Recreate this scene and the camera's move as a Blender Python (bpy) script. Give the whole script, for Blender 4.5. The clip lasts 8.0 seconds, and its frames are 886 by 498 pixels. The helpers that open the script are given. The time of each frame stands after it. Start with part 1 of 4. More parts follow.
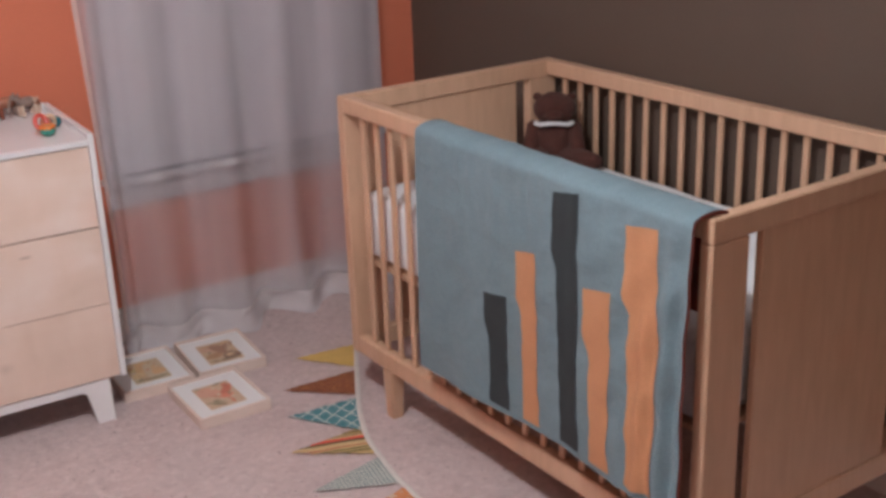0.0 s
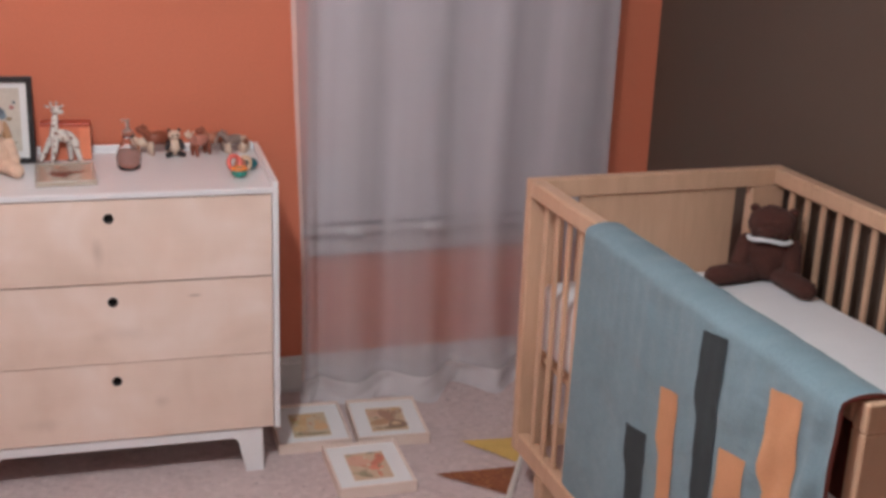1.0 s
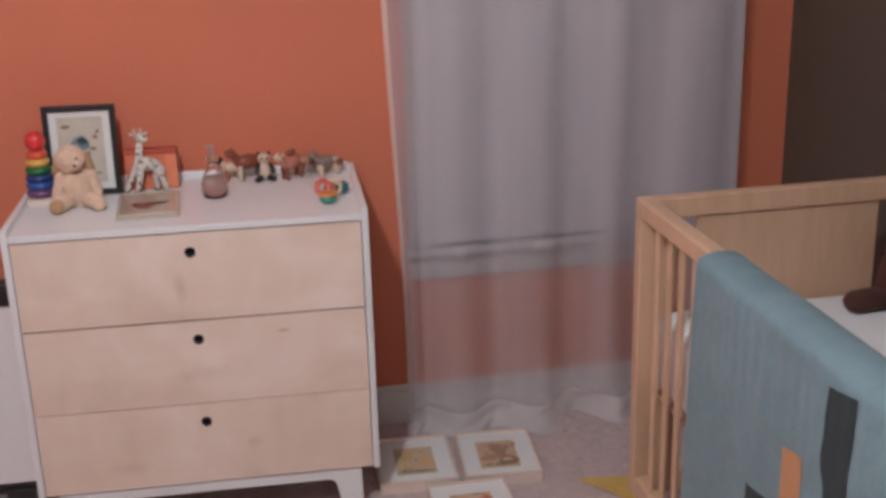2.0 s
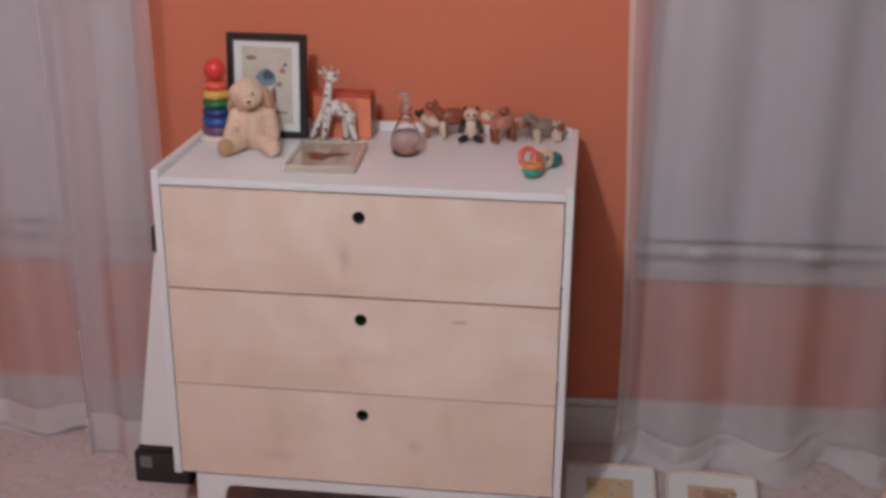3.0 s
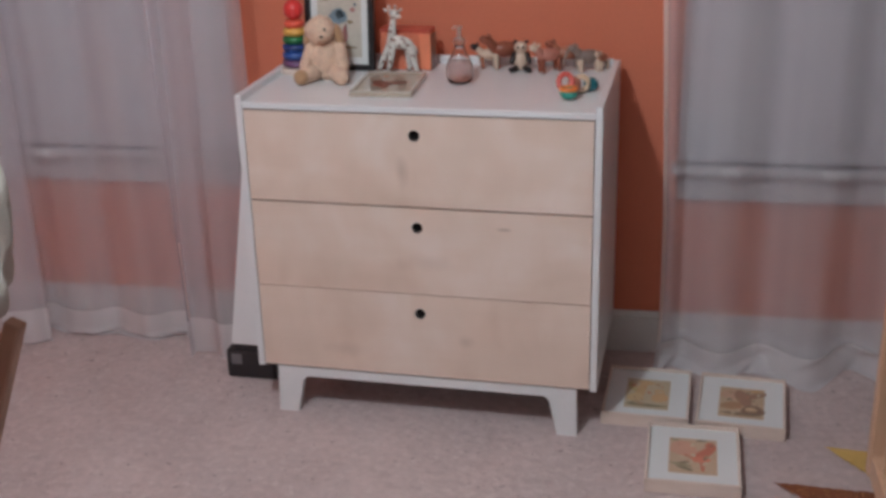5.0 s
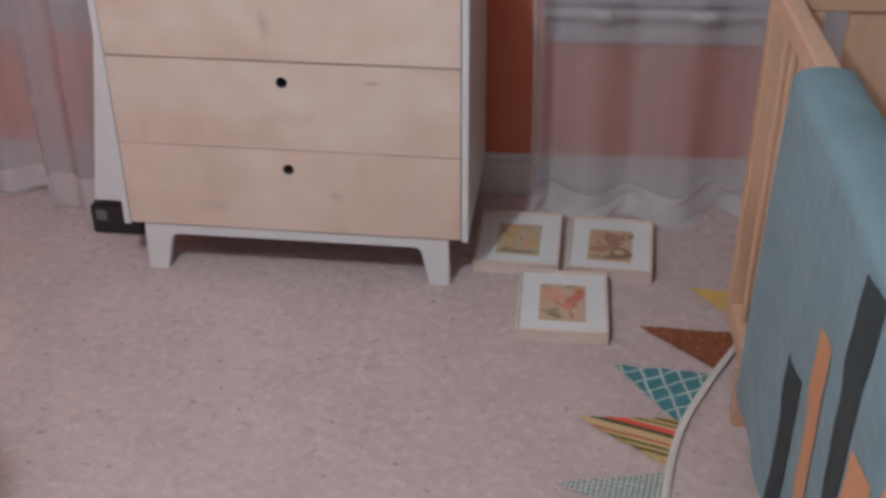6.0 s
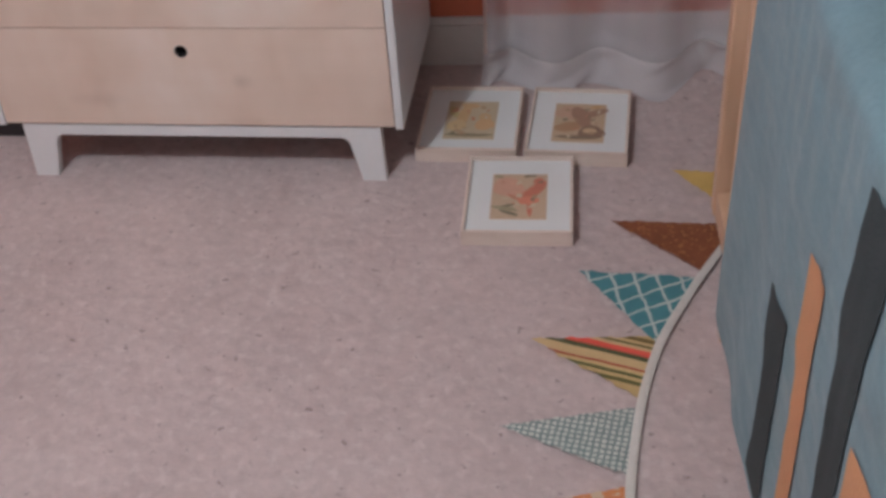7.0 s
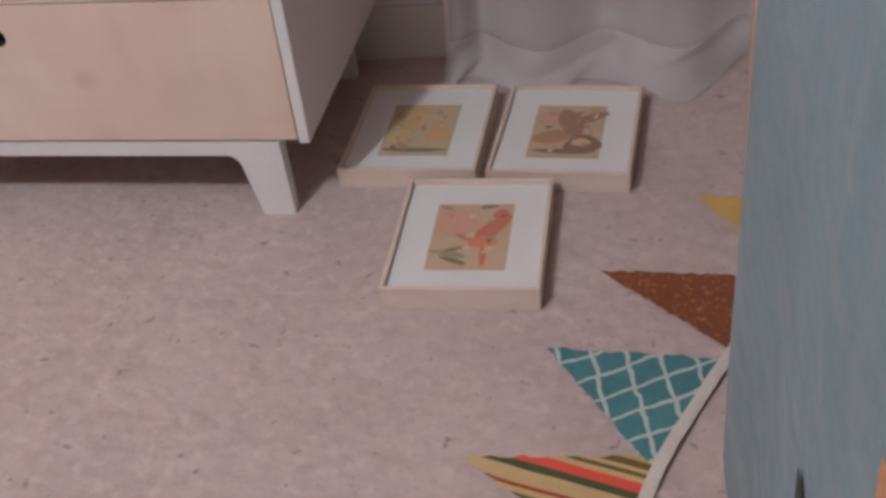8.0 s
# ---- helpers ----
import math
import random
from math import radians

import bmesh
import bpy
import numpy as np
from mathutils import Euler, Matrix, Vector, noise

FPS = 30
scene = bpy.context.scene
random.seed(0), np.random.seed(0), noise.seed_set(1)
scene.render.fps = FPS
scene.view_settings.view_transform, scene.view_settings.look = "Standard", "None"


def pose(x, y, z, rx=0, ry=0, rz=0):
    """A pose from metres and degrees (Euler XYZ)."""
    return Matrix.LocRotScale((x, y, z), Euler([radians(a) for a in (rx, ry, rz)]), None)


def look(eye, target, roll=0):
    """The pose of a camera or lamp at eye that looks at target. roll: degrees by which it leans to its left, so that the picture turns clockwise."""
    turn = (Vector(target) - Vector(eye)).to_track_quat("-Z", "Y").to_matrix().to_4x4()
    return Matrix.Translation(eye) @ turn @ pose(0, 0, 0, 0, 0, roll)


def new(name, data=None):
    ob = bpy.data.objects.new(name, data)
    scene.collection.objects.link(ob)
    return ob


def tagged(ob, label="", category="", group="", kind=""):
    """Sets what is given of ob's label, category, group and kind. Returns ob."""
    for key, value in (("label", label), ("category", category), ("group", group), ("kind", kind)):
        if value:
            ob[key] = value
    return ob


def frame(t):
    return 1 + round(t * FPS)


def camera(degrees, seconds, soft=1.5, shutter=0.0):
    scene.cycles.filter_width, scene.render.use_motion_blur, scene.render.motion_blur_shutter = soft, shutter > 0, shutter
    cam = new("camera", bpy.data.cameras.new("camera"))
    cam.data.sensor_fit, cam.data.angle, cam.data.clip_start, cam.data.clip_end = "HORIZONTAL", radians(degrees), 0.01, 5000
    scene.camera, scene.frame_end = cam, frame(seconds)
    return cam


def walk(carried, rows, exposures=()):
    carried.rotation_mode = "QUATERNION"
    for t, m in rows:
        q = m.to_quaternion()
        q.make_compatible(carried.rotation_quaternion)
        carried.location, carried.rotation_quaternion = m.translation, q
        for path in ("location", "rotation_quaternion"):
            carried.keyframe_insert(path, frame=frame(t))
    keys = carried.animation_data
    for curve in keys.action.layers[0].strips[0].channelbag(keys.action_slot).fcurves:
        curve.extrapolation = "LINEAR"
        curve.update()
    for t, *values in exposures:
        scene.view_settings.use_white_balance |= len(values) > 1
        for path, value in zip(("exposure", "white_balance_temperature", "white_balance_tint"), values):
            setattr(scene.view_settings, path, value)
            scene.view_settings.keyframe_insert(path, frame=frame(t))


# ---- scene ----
cam = camera(41.0, 8.0, soft=3.4)
PATH = [
    (0, (0.062, -3.18, 1.66), (1.034, -1.577, 0.964), -2.1),
    (0.5, (0.213, -3.136, 1.69), (0.985, -1.407, 1.047), -0.7),
    (1, (0.481, -3.083, 1.693), (1.0, -1.254, 1.074), 2.1),
    (1.2, (0.534, -3.066, 1.688), (0.977, -1.216, 1.071), 0.7),
    (2.3, (0.752, -2.78, 1.704), (0.881, -0.893, 1.053), -1.1),
    (2.5, (0.816, -2.745, 1.704), (0.802, -0.862, 1.029), -0.3),
    (3, (0.907, -2.299, 1.578), (0.677, -0.438, 0.883), 0.4),
    (3.5, (0.932, -1.908, 1.48), (0.583, -0.051, 0.826), -0.6),
    (4, (0.94, -1.813, 1.44), (0.591, 0.035, 0.761), -0.6),
    (4.2, (0.969, -1.935, 1.458), (0.576, -0.102, 0.76), -1.0),
    (5.3, (1.144, -2.698, 1.644), (0.72, -0.918, 0.837), -1.9),
    (5.5, (1.117, -2.661, 1.685), (0.775, -0.902, 0.797), -1.3),
    (6, (1.141, -2.519, 1.672), (0.93, -0.828, 0.625), -0.4),
    (6.5, (1.18, -2.404, 1.66), (0.993, -0.767, 0.526), -1.4),
    (7, (1.28, -2.062, 1.453), (1.034, -0.506, 0.221), -4.2),
    (7.5, (1.406, -1.676, 1.216), (1.099, -0.128, -0.013), -5.4),
    (8, (1.422, -1.429, 1.037), (1.038, 0.129, -0.158), -7.5),
]
walk(cam, [(t, look(eye, target, roll)) for t, eye, target, roll in PATH],
     [(0, -0.06, 6550, 11), (1, -0.10, 6550, 10), (2.5, -0.38, 6450, 9), (3.5, -0.33, 6350, 8), (5.3, -0.45, 6020, 2), (6.5, -0.38, 6050, 3),
      (7.5, -0.28, 6270, 6), (8, -0.25, 6420, 8)])

# ---- light ----
world = bpy.data.worlds.new("dusk")
scene.world = world
world.use_nodes = True
wn = world.node_tree.nodes["Background"]
wn.inputs["Color"].default_value = (0.55, 0.62, 0.75, 1)
wn.inputs["Strength"].default_value = 0.12

bulb = bpy.data.lights.new("ceiling_bulb", "POINT")
bulb.energy, bulb.shadow_soft_size, bulb.color = 100, 0.06, (0.90, 0.95, 1.0)
new("ceiling_bulb", bulb).matrix_world = pose(0.33, -1.72, 2.38)


# ---- materials ----
def srgb(r, g, b):
    return tuple(((c / 255) / 12.92 if c / 255 < 0.04045 else ((c / 255 + 0.055) / 1.055) ** 2.4) for c in (r, g, b))


def shade(name, color, rough=0.6, vary=0.12, scale=6.0, fine=90.0, bump=0.15, stretch=(1, 1, 1), metal=0.0, sheen=0.0,
          coat=0.0, spread=0.0):
    """A principled surface whose colour wanders at a coarse and a fine scale, with a fine relief."""
    m = bpy.data.materials.new(name)
    m.use_nodes = True
    nt = m.node_tree
    n, l = nt.nodes, nt.links
    p = n["Principled BSDF"]
    co = n.new("ShaderNodeTexCoord")
    mp = n.new("ShaderNodeMapping")
    mp.inputs["Scale"].default_value = stretch
    l.new(co.outputs["Object"], mp.inputs["Vector"])
    big, small = n.new("ShaderNodeTexNoise"), n.new("ShaderNodeTexNoise")
    big.inputs["Scale"].default_value, big.inputs["Detail"].default_value = scale, 4
    small.inputs["Scale"].default_value, small.inputs["Detail"].default_value = fine, 3
    l.new(mp.outputs[0], big.inputs["Vector"])
    l.new(mp.outputs[0], small.inputs["Vector"])
    add = n.new("ShaderNodeMath")
    add.operation = "ADD"
    l.new(big.outputs["Fac"], add.inputs[0])
    l.new(small.outputs["Fac"], add.inputs[1])
    ramp = n.new("ShaderNodeMapRange")
    ramp.inputs["From Min"].default_value, ramp.inputs["From Max"].default_value = 0.6, 1.4
    ramp.inputs["To Min"].default_value, ramp.inputs["To Max"].default_value = 1 - vary, 1 + vary
    l.new(add.outputs[0], ramp.inputs["Value"])
    mul = n.new("ShaderNodeVectorMath")
    mul.operation = "SCALE"
    mul.inputs[0].default_value = color
    l.new(ramp.outputs[0], mul.inputs["Scale"])
    out = mul.outputs[0]
    if spread:
        info = n.new("ShaderNodeObjectInfo")
        r2 = n.new("ShaderNodeMapRange")
        r2.inputs["To Min"].default_value, r2.inputs["To Max"].default_value = 1 - spread, 1 + spread
        l.new(info.outputs["Random"], r2.inputs["Value"])
        m2 = n.new("ShaderNodeVectorMath")
        m2.operation = "SCALE"
        l.new(out, m2.inputs[0])
        l.new(r2.outputs[0], m2.inputs["Scale"])
        out = m2.outputs[0]
    l.new(out, p.inputs["Base Color"])
    p.inputs["Roughness"].default_value, p.inputs["Metallic"].default_value = rough, metal
    p.inputs["Sheen Weight"].default_value, p.inputs["Coat Weight"].default_value = sheen, coat
    if bump:
        b = n.new("ShaderNodeBump")
        b.inputs["Strength"].default_value, b.inputs["Distance"].default_value = bump, 0.004
        l.new(small.outputs["Fac"], b.inputs["Height"])
        l.new(b.outputs[0], p.inputs["Normal"])
    return m


def tools(m):
    return m.node_tree.nodes, m.node_tree.links, m.node_tree.nodes["Principled BSDF"]


def wood(name, color, dark, along=(14, 14, 1.2), rough=0.5, knots=0.25):
    """Pale timber: stretched grain lines, soft blotches."""
    m = bpy.data.materials.new(name)
    m.use_nodes = True
    n, l, p = tools(m)
    co, mp = n.new("ShaderNodeTexCoord"), n.new("ShaderNodeMapping")
    mp.inputs["Scale"].default_value = along
    l.new(co.outputs["Object"], mp.inputs["Vector"])
    g = n.new("ShaderNodeTexNoise")
    g.inputs["Scale"].default_value, g.inputs["Detail"].default_value, g.inputs["Distortion"].default_value = 4, 6, 0.6
    l.new(mp.outputs[0], g.inputs["Vector"])
    blot = n.new("ShaderNodeTexNoise")
    blot.inputs["Scale"].default_value, blot.inputs["Detail"].default_value = 3.4, 3
    l.new(co.outputs["Object"], blot.inputs["Vector"])
    info = n.new("ShaderNodeObjectInfo")
    sh = n.new("ShaderNodeMath")
    sh.operation = "MULTIPLY_ADD"
    sh.inputs[1].default_value = knots * 2
    l.new(blot.outputs["Fac"], sh.inputs[0])
    l.new(g.outputs["Fac"], sh.inputs[2])
    rnd = n.new("ShaderNodeMath")
    rnd.operation = "MULTIPLY_ADD"
    rnd.inputs[1].default_value = 0.18
    l.new(info.outputs["Random"], rnd.inputs[0])
    l.new(sh.outputs[0], rnd.inputs[2])
    ramp = n.new("ShaderNodeValToRGB")
    ramp.color_ramp.elements[0].position, ramp.color_ramp.elements[0].color = 0.35 + knots * 0.6, (*dark, 1)
    ramp.color_ramp.elements[1].position, ramp.color_ramp.elements[1].color = 0.75 + knots * 1.4, (*color, 1)
    l.new(rnd.outputs[0], ramp.inputs["Fac"])
    l.new(ramp.outputs[0], p.inputs["Base Color"])
    p.inputs["Roughness"].default_value = rough
    b = n.new("ShaderNodeBump")
    b.inputs["Strength"].default_value, b.inputs["Distance"].default_value = 0.08, 0.002
    l.new(g.outputs["Fac"], b.inputs["Height"])
    l.new(b.outputs[0], p.inputs["Normal"])
    return m


def sheer(name, color, open_share):
    """A thin woven voile: part of the light goes straight through between the threads."""
    m = bpy.data.materials.new(name)
    m.use_nodes = True
    n, l = m.node_tree.nodes, m.node_tree.links
    n.remove(n["Principled BSDF"])
    dif, tra, clear = n.new("ShaderNodeBsdfDiffuse"), n.new("ShaderNodeBsdfTranslucent"), n.new("ShaderNodeBsdfTransparent")
    dif.inputs["Color"].default_value = tra.inputs["Color"].default_value = (*color, 1)
    cloth, mix = n.new("ShaderNodeMixShader"), n.new("ShaderNodeMixShader")
    cloth.inputs[0].default_value = 0.32
    l.new(dif.outputs[0], cloth.inputs[1])
    l.new(tra.outputs[0], cloth.inputs[2])
    co, nz = n.new("ShaderNodeTexCoord"), n.new("ShaderNodeTexNoise")
    mp = n.new("ShaderNodeMapping")
    mp.inputs["Scale"].default_value = (6, 6, 0.35)
    l.new(co.outputs["Object"], mp.inputs["Vector"])
    l.new(mp.outputs[0], nz.inputs["Vector"])
    nz.inputs["Scale"].default_value = 1.0
    r = n.new("ShaderNodeMapRange")
    r.inputs["From Min"].default_value, r.inputs["From Max"].default_value = 0.3, 0.7
    r.inputs["To Min"].default_value, r.inputs["To Max"].default_value = open_share - 0.09, open_share + 0.09
    l.new(nz.outputs["Fac"], r.inputs["Value"])
    l.new(r.outputs[0], mix.inputs[0])
    l.new(cloth.outputs[0], mix.inputs[1])
    l.new(clear.outputs[0], mix.inputs[2])
    l.new(mix.outputs[0], n["Material Output"].inputs["Surface"])
    return m


def glassy(name, tint=(0.9, 0.92, 0.92), rough=0.03, ior=1.45):
    m = bpy.data.materials.new(name)
    m.use_nodes = True
    n, l, p = tools(m)
    p.inputs["Base Color"].default_value = (*tint, 1)
    p.inputs["Roughness"].default_value = rough
    p.inputs["Transmission Weight"].default_value = 1.0
    p.inputs["IOR"].default_value = ior
    return m


def carpet_material():
    """Cut pile: soft tufts, broad trodden patches, pale tips and sparse dark gaps between clumps."""
    m = shade("carpet_pile", (0.55, 0.436, 0.425), 0.95, 0.15, 4.0, 46, 0.10, sheen=0.2)
    n, l, p = tools(m)
    src = p.inputs["Base Color"].links[0].from_socket
    co = n.new("ShaderNodeTexCoord")
    warp, put = n.new("ShaderNodeTexNoise"), n.new("ShaderNodeVectorMath")
    warp.inputs["Scale"].default_value, put.operation, put.inputs[1].default_value = 30, "MULTIPLY_ADD", (0.012, 0.012, 0)
    l.new(co.outputs["Object"], warp.inputs["Vector"])
    l.new(warp.outputs["Color"], put.inputs[0])
    l.new(co.outputs["Object"], put.inputs[2])
    for scale, lo, hi, tone, amount in ((38, 0.54, 0.68, (0.66, 0.55, 0.535), 0.62), (17, 0.54, 0.72, (0.43, 0.325, 0.315), 0.50),
                                        (40, 0.645, 0.710, (0.20, 0.14, 0.13), 0.62)):
        fleck = n.new("ShaderNodeTexNoise")
        fleck.inputs["Scale"].default_value, fleck.inputs["Detail"].default_value, fleck.inputs["Roughness"].default_value = scale, 2.5, 0.6
        l.new(put.outputs[0], fleck.inputs["Vector"])
        r = n.new("ShaderNodeMapRange")
        r.inputs["From Min"].default_value, r.inputs["From Max"].default_value = lo, hi
        r.inputs["To Max"].default_value = amount
        l.new(fleck.outputs["Fac"], r.inputs["Value"])
        mix = n.new("ShaderNodeMix")
        mix.data_type = "RGBA"
        l.new(r.outputs[0], mix.inputs[0])
        l.new(src, mix.inputs[6])
        mix.inputs[7].default_value = (*tone, 1)
        src = mix.outputs[2]
    l.new(src, p.inputs["Base Color"])
    old = p.inputs["Normal"].links[0].from_socket
    for scale, strength, deep in ((34, 0.55, 0.011), (11, 0.35, 0.020)):
        tuft, b = n.new("ShaderNodeTexNoise"), n.new("ShaderNodeBump")
        tuft.inputs["Scale"].default_value, tuft.inputs["Detail"].default_value, tuft.inputs["Roughness"].default_value = scale, 2, 0.45
        l.new(put.outputs[0], tuft.inputs["Vector"])
        b.inputs["Strength"].default_value, b.inputs["Distance"].default_value = strength, deep
        l.new(tuft.outputs["Fac"], b.inputs["Height"])
        l.new(old, b.inputs["Normal"])
        old = b.outputs[0]
    l.new(old, p.inputs["Normal"])
    return m


def stripes_material():
    """Woven deckchair stripes in olive, cream, coral and dark green across the pennant."""
    m = shade("striped_cotton", (1, 1, 1), 0.9, 0.1, 20, 300, 0.4)
    n, l, p = tools(m)
    src = p.inputs["Base Color"].links[0].from_socket
    co, sep = n.new("ShaderNodeTexCoord"), n.new("ShaderNodeSeparateXYZ")
    l.new(co.outputs["Object"], sep.inputs[0])
    ramp = n.new("ShaderNodeValToRGB")
    ramp.color_ramp.interpolation = "CONSTANT"
    tones = [(0.0, (195, 165, 115)), (0.12, (115, 95, 55)), (0.18, (205, 175, 125)), (0.22, (110, 100, 60)), (0.26, (205, 175, 130)),
             (0.31, (225, 90, 75)), (0.40, (80, 85, 55)), (0.47, (205, 175, 130)), (0.60, (165, 75, 55)), (0.635, (210, 180, 130)),
             (0.69, (95, 95, 55)), (0.74, (200, 170, 120)), (0.79, (100, 95, 55)), (0.85, (195, 165, 115))]
    el = ramp.color_ramp.elements
    el[0].color, el[0].position = (*srgb(*tones[0][1]), 1), 0
    el[1].color, el[1].position = (*srgb(*tones[1][1]), 1), tones[1][0]
    for at, c in tones[2:]:
        el.new(at).color = (*srgb(*c), 1)
    ma = n.new("ShaderNodeMapRange")
    ma.inputs["From Min"].default_value, ma.inputs["From Max"].default_value = 0.085, -0.085
    l.new(sep.outputs["Y"], ma.inputs["Value"])
    two, fr = n.new("ShaderNodeMath"), n.new("ShaderNodeMath")
    two.operation, fr.operation = "MULTIPLY", "FRACT"
    two.inputs[1].default_value = 1.05
    l.new(ma.outputs[0], two.inputs[0])
    l.new(two.outputs[0], fr.inputs[0])
    l.new(fr.outputs[0], ramp.inputs["Fac"])
    mul = n.new("ShaderNodeMix")
    mul.data_type, mul.blend_type = "RGBA", "MULTIPLY"
    mul.inputs[0].default_value = 1
    l.new(ramp.outputs[0], mul.inputs[6])
    l.new(src, mul.inputs[7])
    l.new(mul.outputs[2], p.inputs["Base Color"])
    return m


def lattice_material(name, ground, line, cells=24.0, wide=0.15, turn=38, weave=False):
    """A printed trellis (or a small woven check) on cotton."""
    m = shade(name, ground, 0.9, 0.15, 30, 300, 0.4)
    n, l, p = tools(m)
    src = p.inputs["Base Color"].links[0].from_socket
    co, mp = n.new("ShaderNodeTexCoord"), n.new("ShaderNodeMapping")
    mp.inputs["Rotation"].default_value = (0, 0, radians(turn))
    mp.inputs["Scale"].default_value = (cells, cells * (1.0 if weave else 0.75), cells)
    l.new(co.outputs["Object"], mp.inputs["Vector"])
    sep = n.new("ShaderNodeSeparateXYZ")
    wob, put = n.new("ShaderNodeTexNoise"), n.new("ShaderNodeVectorMath")
    wob.inputs["Scale"].default_value, put.operation = 1.3, "MULTIPLY_ADD"
    put.inputs[1].default_value = (0.35, 0.35, 0) if not weave else (0.6, 0.6, 0)
    l.new(mp.outputs[0], wob.inputs["Vector"])
    l.new(wob.outputs["Color"], put.inputs[0])
    l.new(mp.outputs[0], put.inputs[2])
    l.new(put.outputs[0], sep.inputs[0])
    near = []
    for axis in "XY":
        f, lt = n.new("ShaderNodeMath"), n.new("ShaderNodeMath")
        f.operation, lt.operation = "FRACT", "LESS_THAN"
        l.new(sep.outputs[axis], f.inputs[0])
        l.new(f.outputs[0], lt.inputs[0])
        lt.inputs[1].default_value = wide
        near.append(lt.outputs[0])
    mx = n.new("ShaderNodeMath")
    mx.operation = "MAXIMUM"
    l.new(near[0], mx.inputs[0])
    l.new(near[1], mx.inputs[1])
    mix = n.new("ShaderNodeMix")
    mix.data_type = "RGBA"
    l.new(mx.outputs[0], mix.inputs[0])
    l.new(src, mix.inputs[6])
    mix.inputs[7].default_value = (*line, 1)
    l.new(mix.outputs[2], p.inputs["Base Color"])
    return m


def mottled(name, ground, spots, scale=40.0, cut=0.55):
    m = shade(name, ground, 0.9, 0.15, 30, 300, 0.4)
    n, l, p = tools(m)
    src = p.inputs["Base Color"].links[0].from_socket
    co, nz = n.new("ShaderNodeTexCoord"), n.new("ShaderNodeTexNoise")
    nz.inputs["Scale"].default_value, nz.inputs["Detail"].default_value = scale, 1.5
    l.new(co.outputs["Object"], nz.inputs["Vector"])
    r = n.new("ShaderNodeMapRange")
    r.inputs["From Min"].default_value, r.inputs["From Max"].default_value = cut, cut + 0.05
    l.new(nz.outputs["Fac"], r.inputs["Value"])
    mix = n.new("ShaderNodeMix")
    mix.data_type = "RGBA"
    l.new(r.outputs[0], mix.inputs[0])
    l.new(src, mix.inputs[6])
    mix.inputs[7].default_value = (*spots, 1)
    l.new(mix.outputs[2], p.inputs["Base Color"])
    return m


def quilt_material():
    """Washed cotton: soft slanting puckers between the lines of stitching, and a fine weave."""
    m = shade("blue_quilt_cotton", (0.147, 0.220, 0.255), 0.9, 0.13, 9, 160, 0.06, sheen=0.1)
    n, l, p = tools(m)
    co = n.new("ShaderNodeTexCoord")
    old = p.inputs["Normal"].links[0].from_socket
    for turn, size, scale, deep in ((38, (1, 1.3, 2.2), 6.0, 0.030), (-35, (1, 1.0, 1.8), 11.0, 0.008)):
        mp, nz, b = n.new("ShaderNodeMapping"), n.new("ShaderNodeTexNoise"), n.new("ShaderNodeBump")
        mp.inputs["Rotation"].default_value, mp.inputs["Scale"].default_value = (radians(turn), 0, 0), size
        nz.inputs["Scale"].default_value, nz.inputs["Detail"].default_value = scale, 2
        l.new(co.outputs["Object"], mp.inputs["Vector"])
        l.new(mp.outputs[0], nz.inputs["Vector"])
        b.inputs["Strength"].default_value, b.inputs["Distance"].default_value = 0.5, deep
        l.new(nz.outputs["Fac"], b.inputs["Height"])
        l.new(old, b.inputs["Normal"])
        old = b.outputs[0]
    l.new(old, p.inputs["Normal"])
    return m


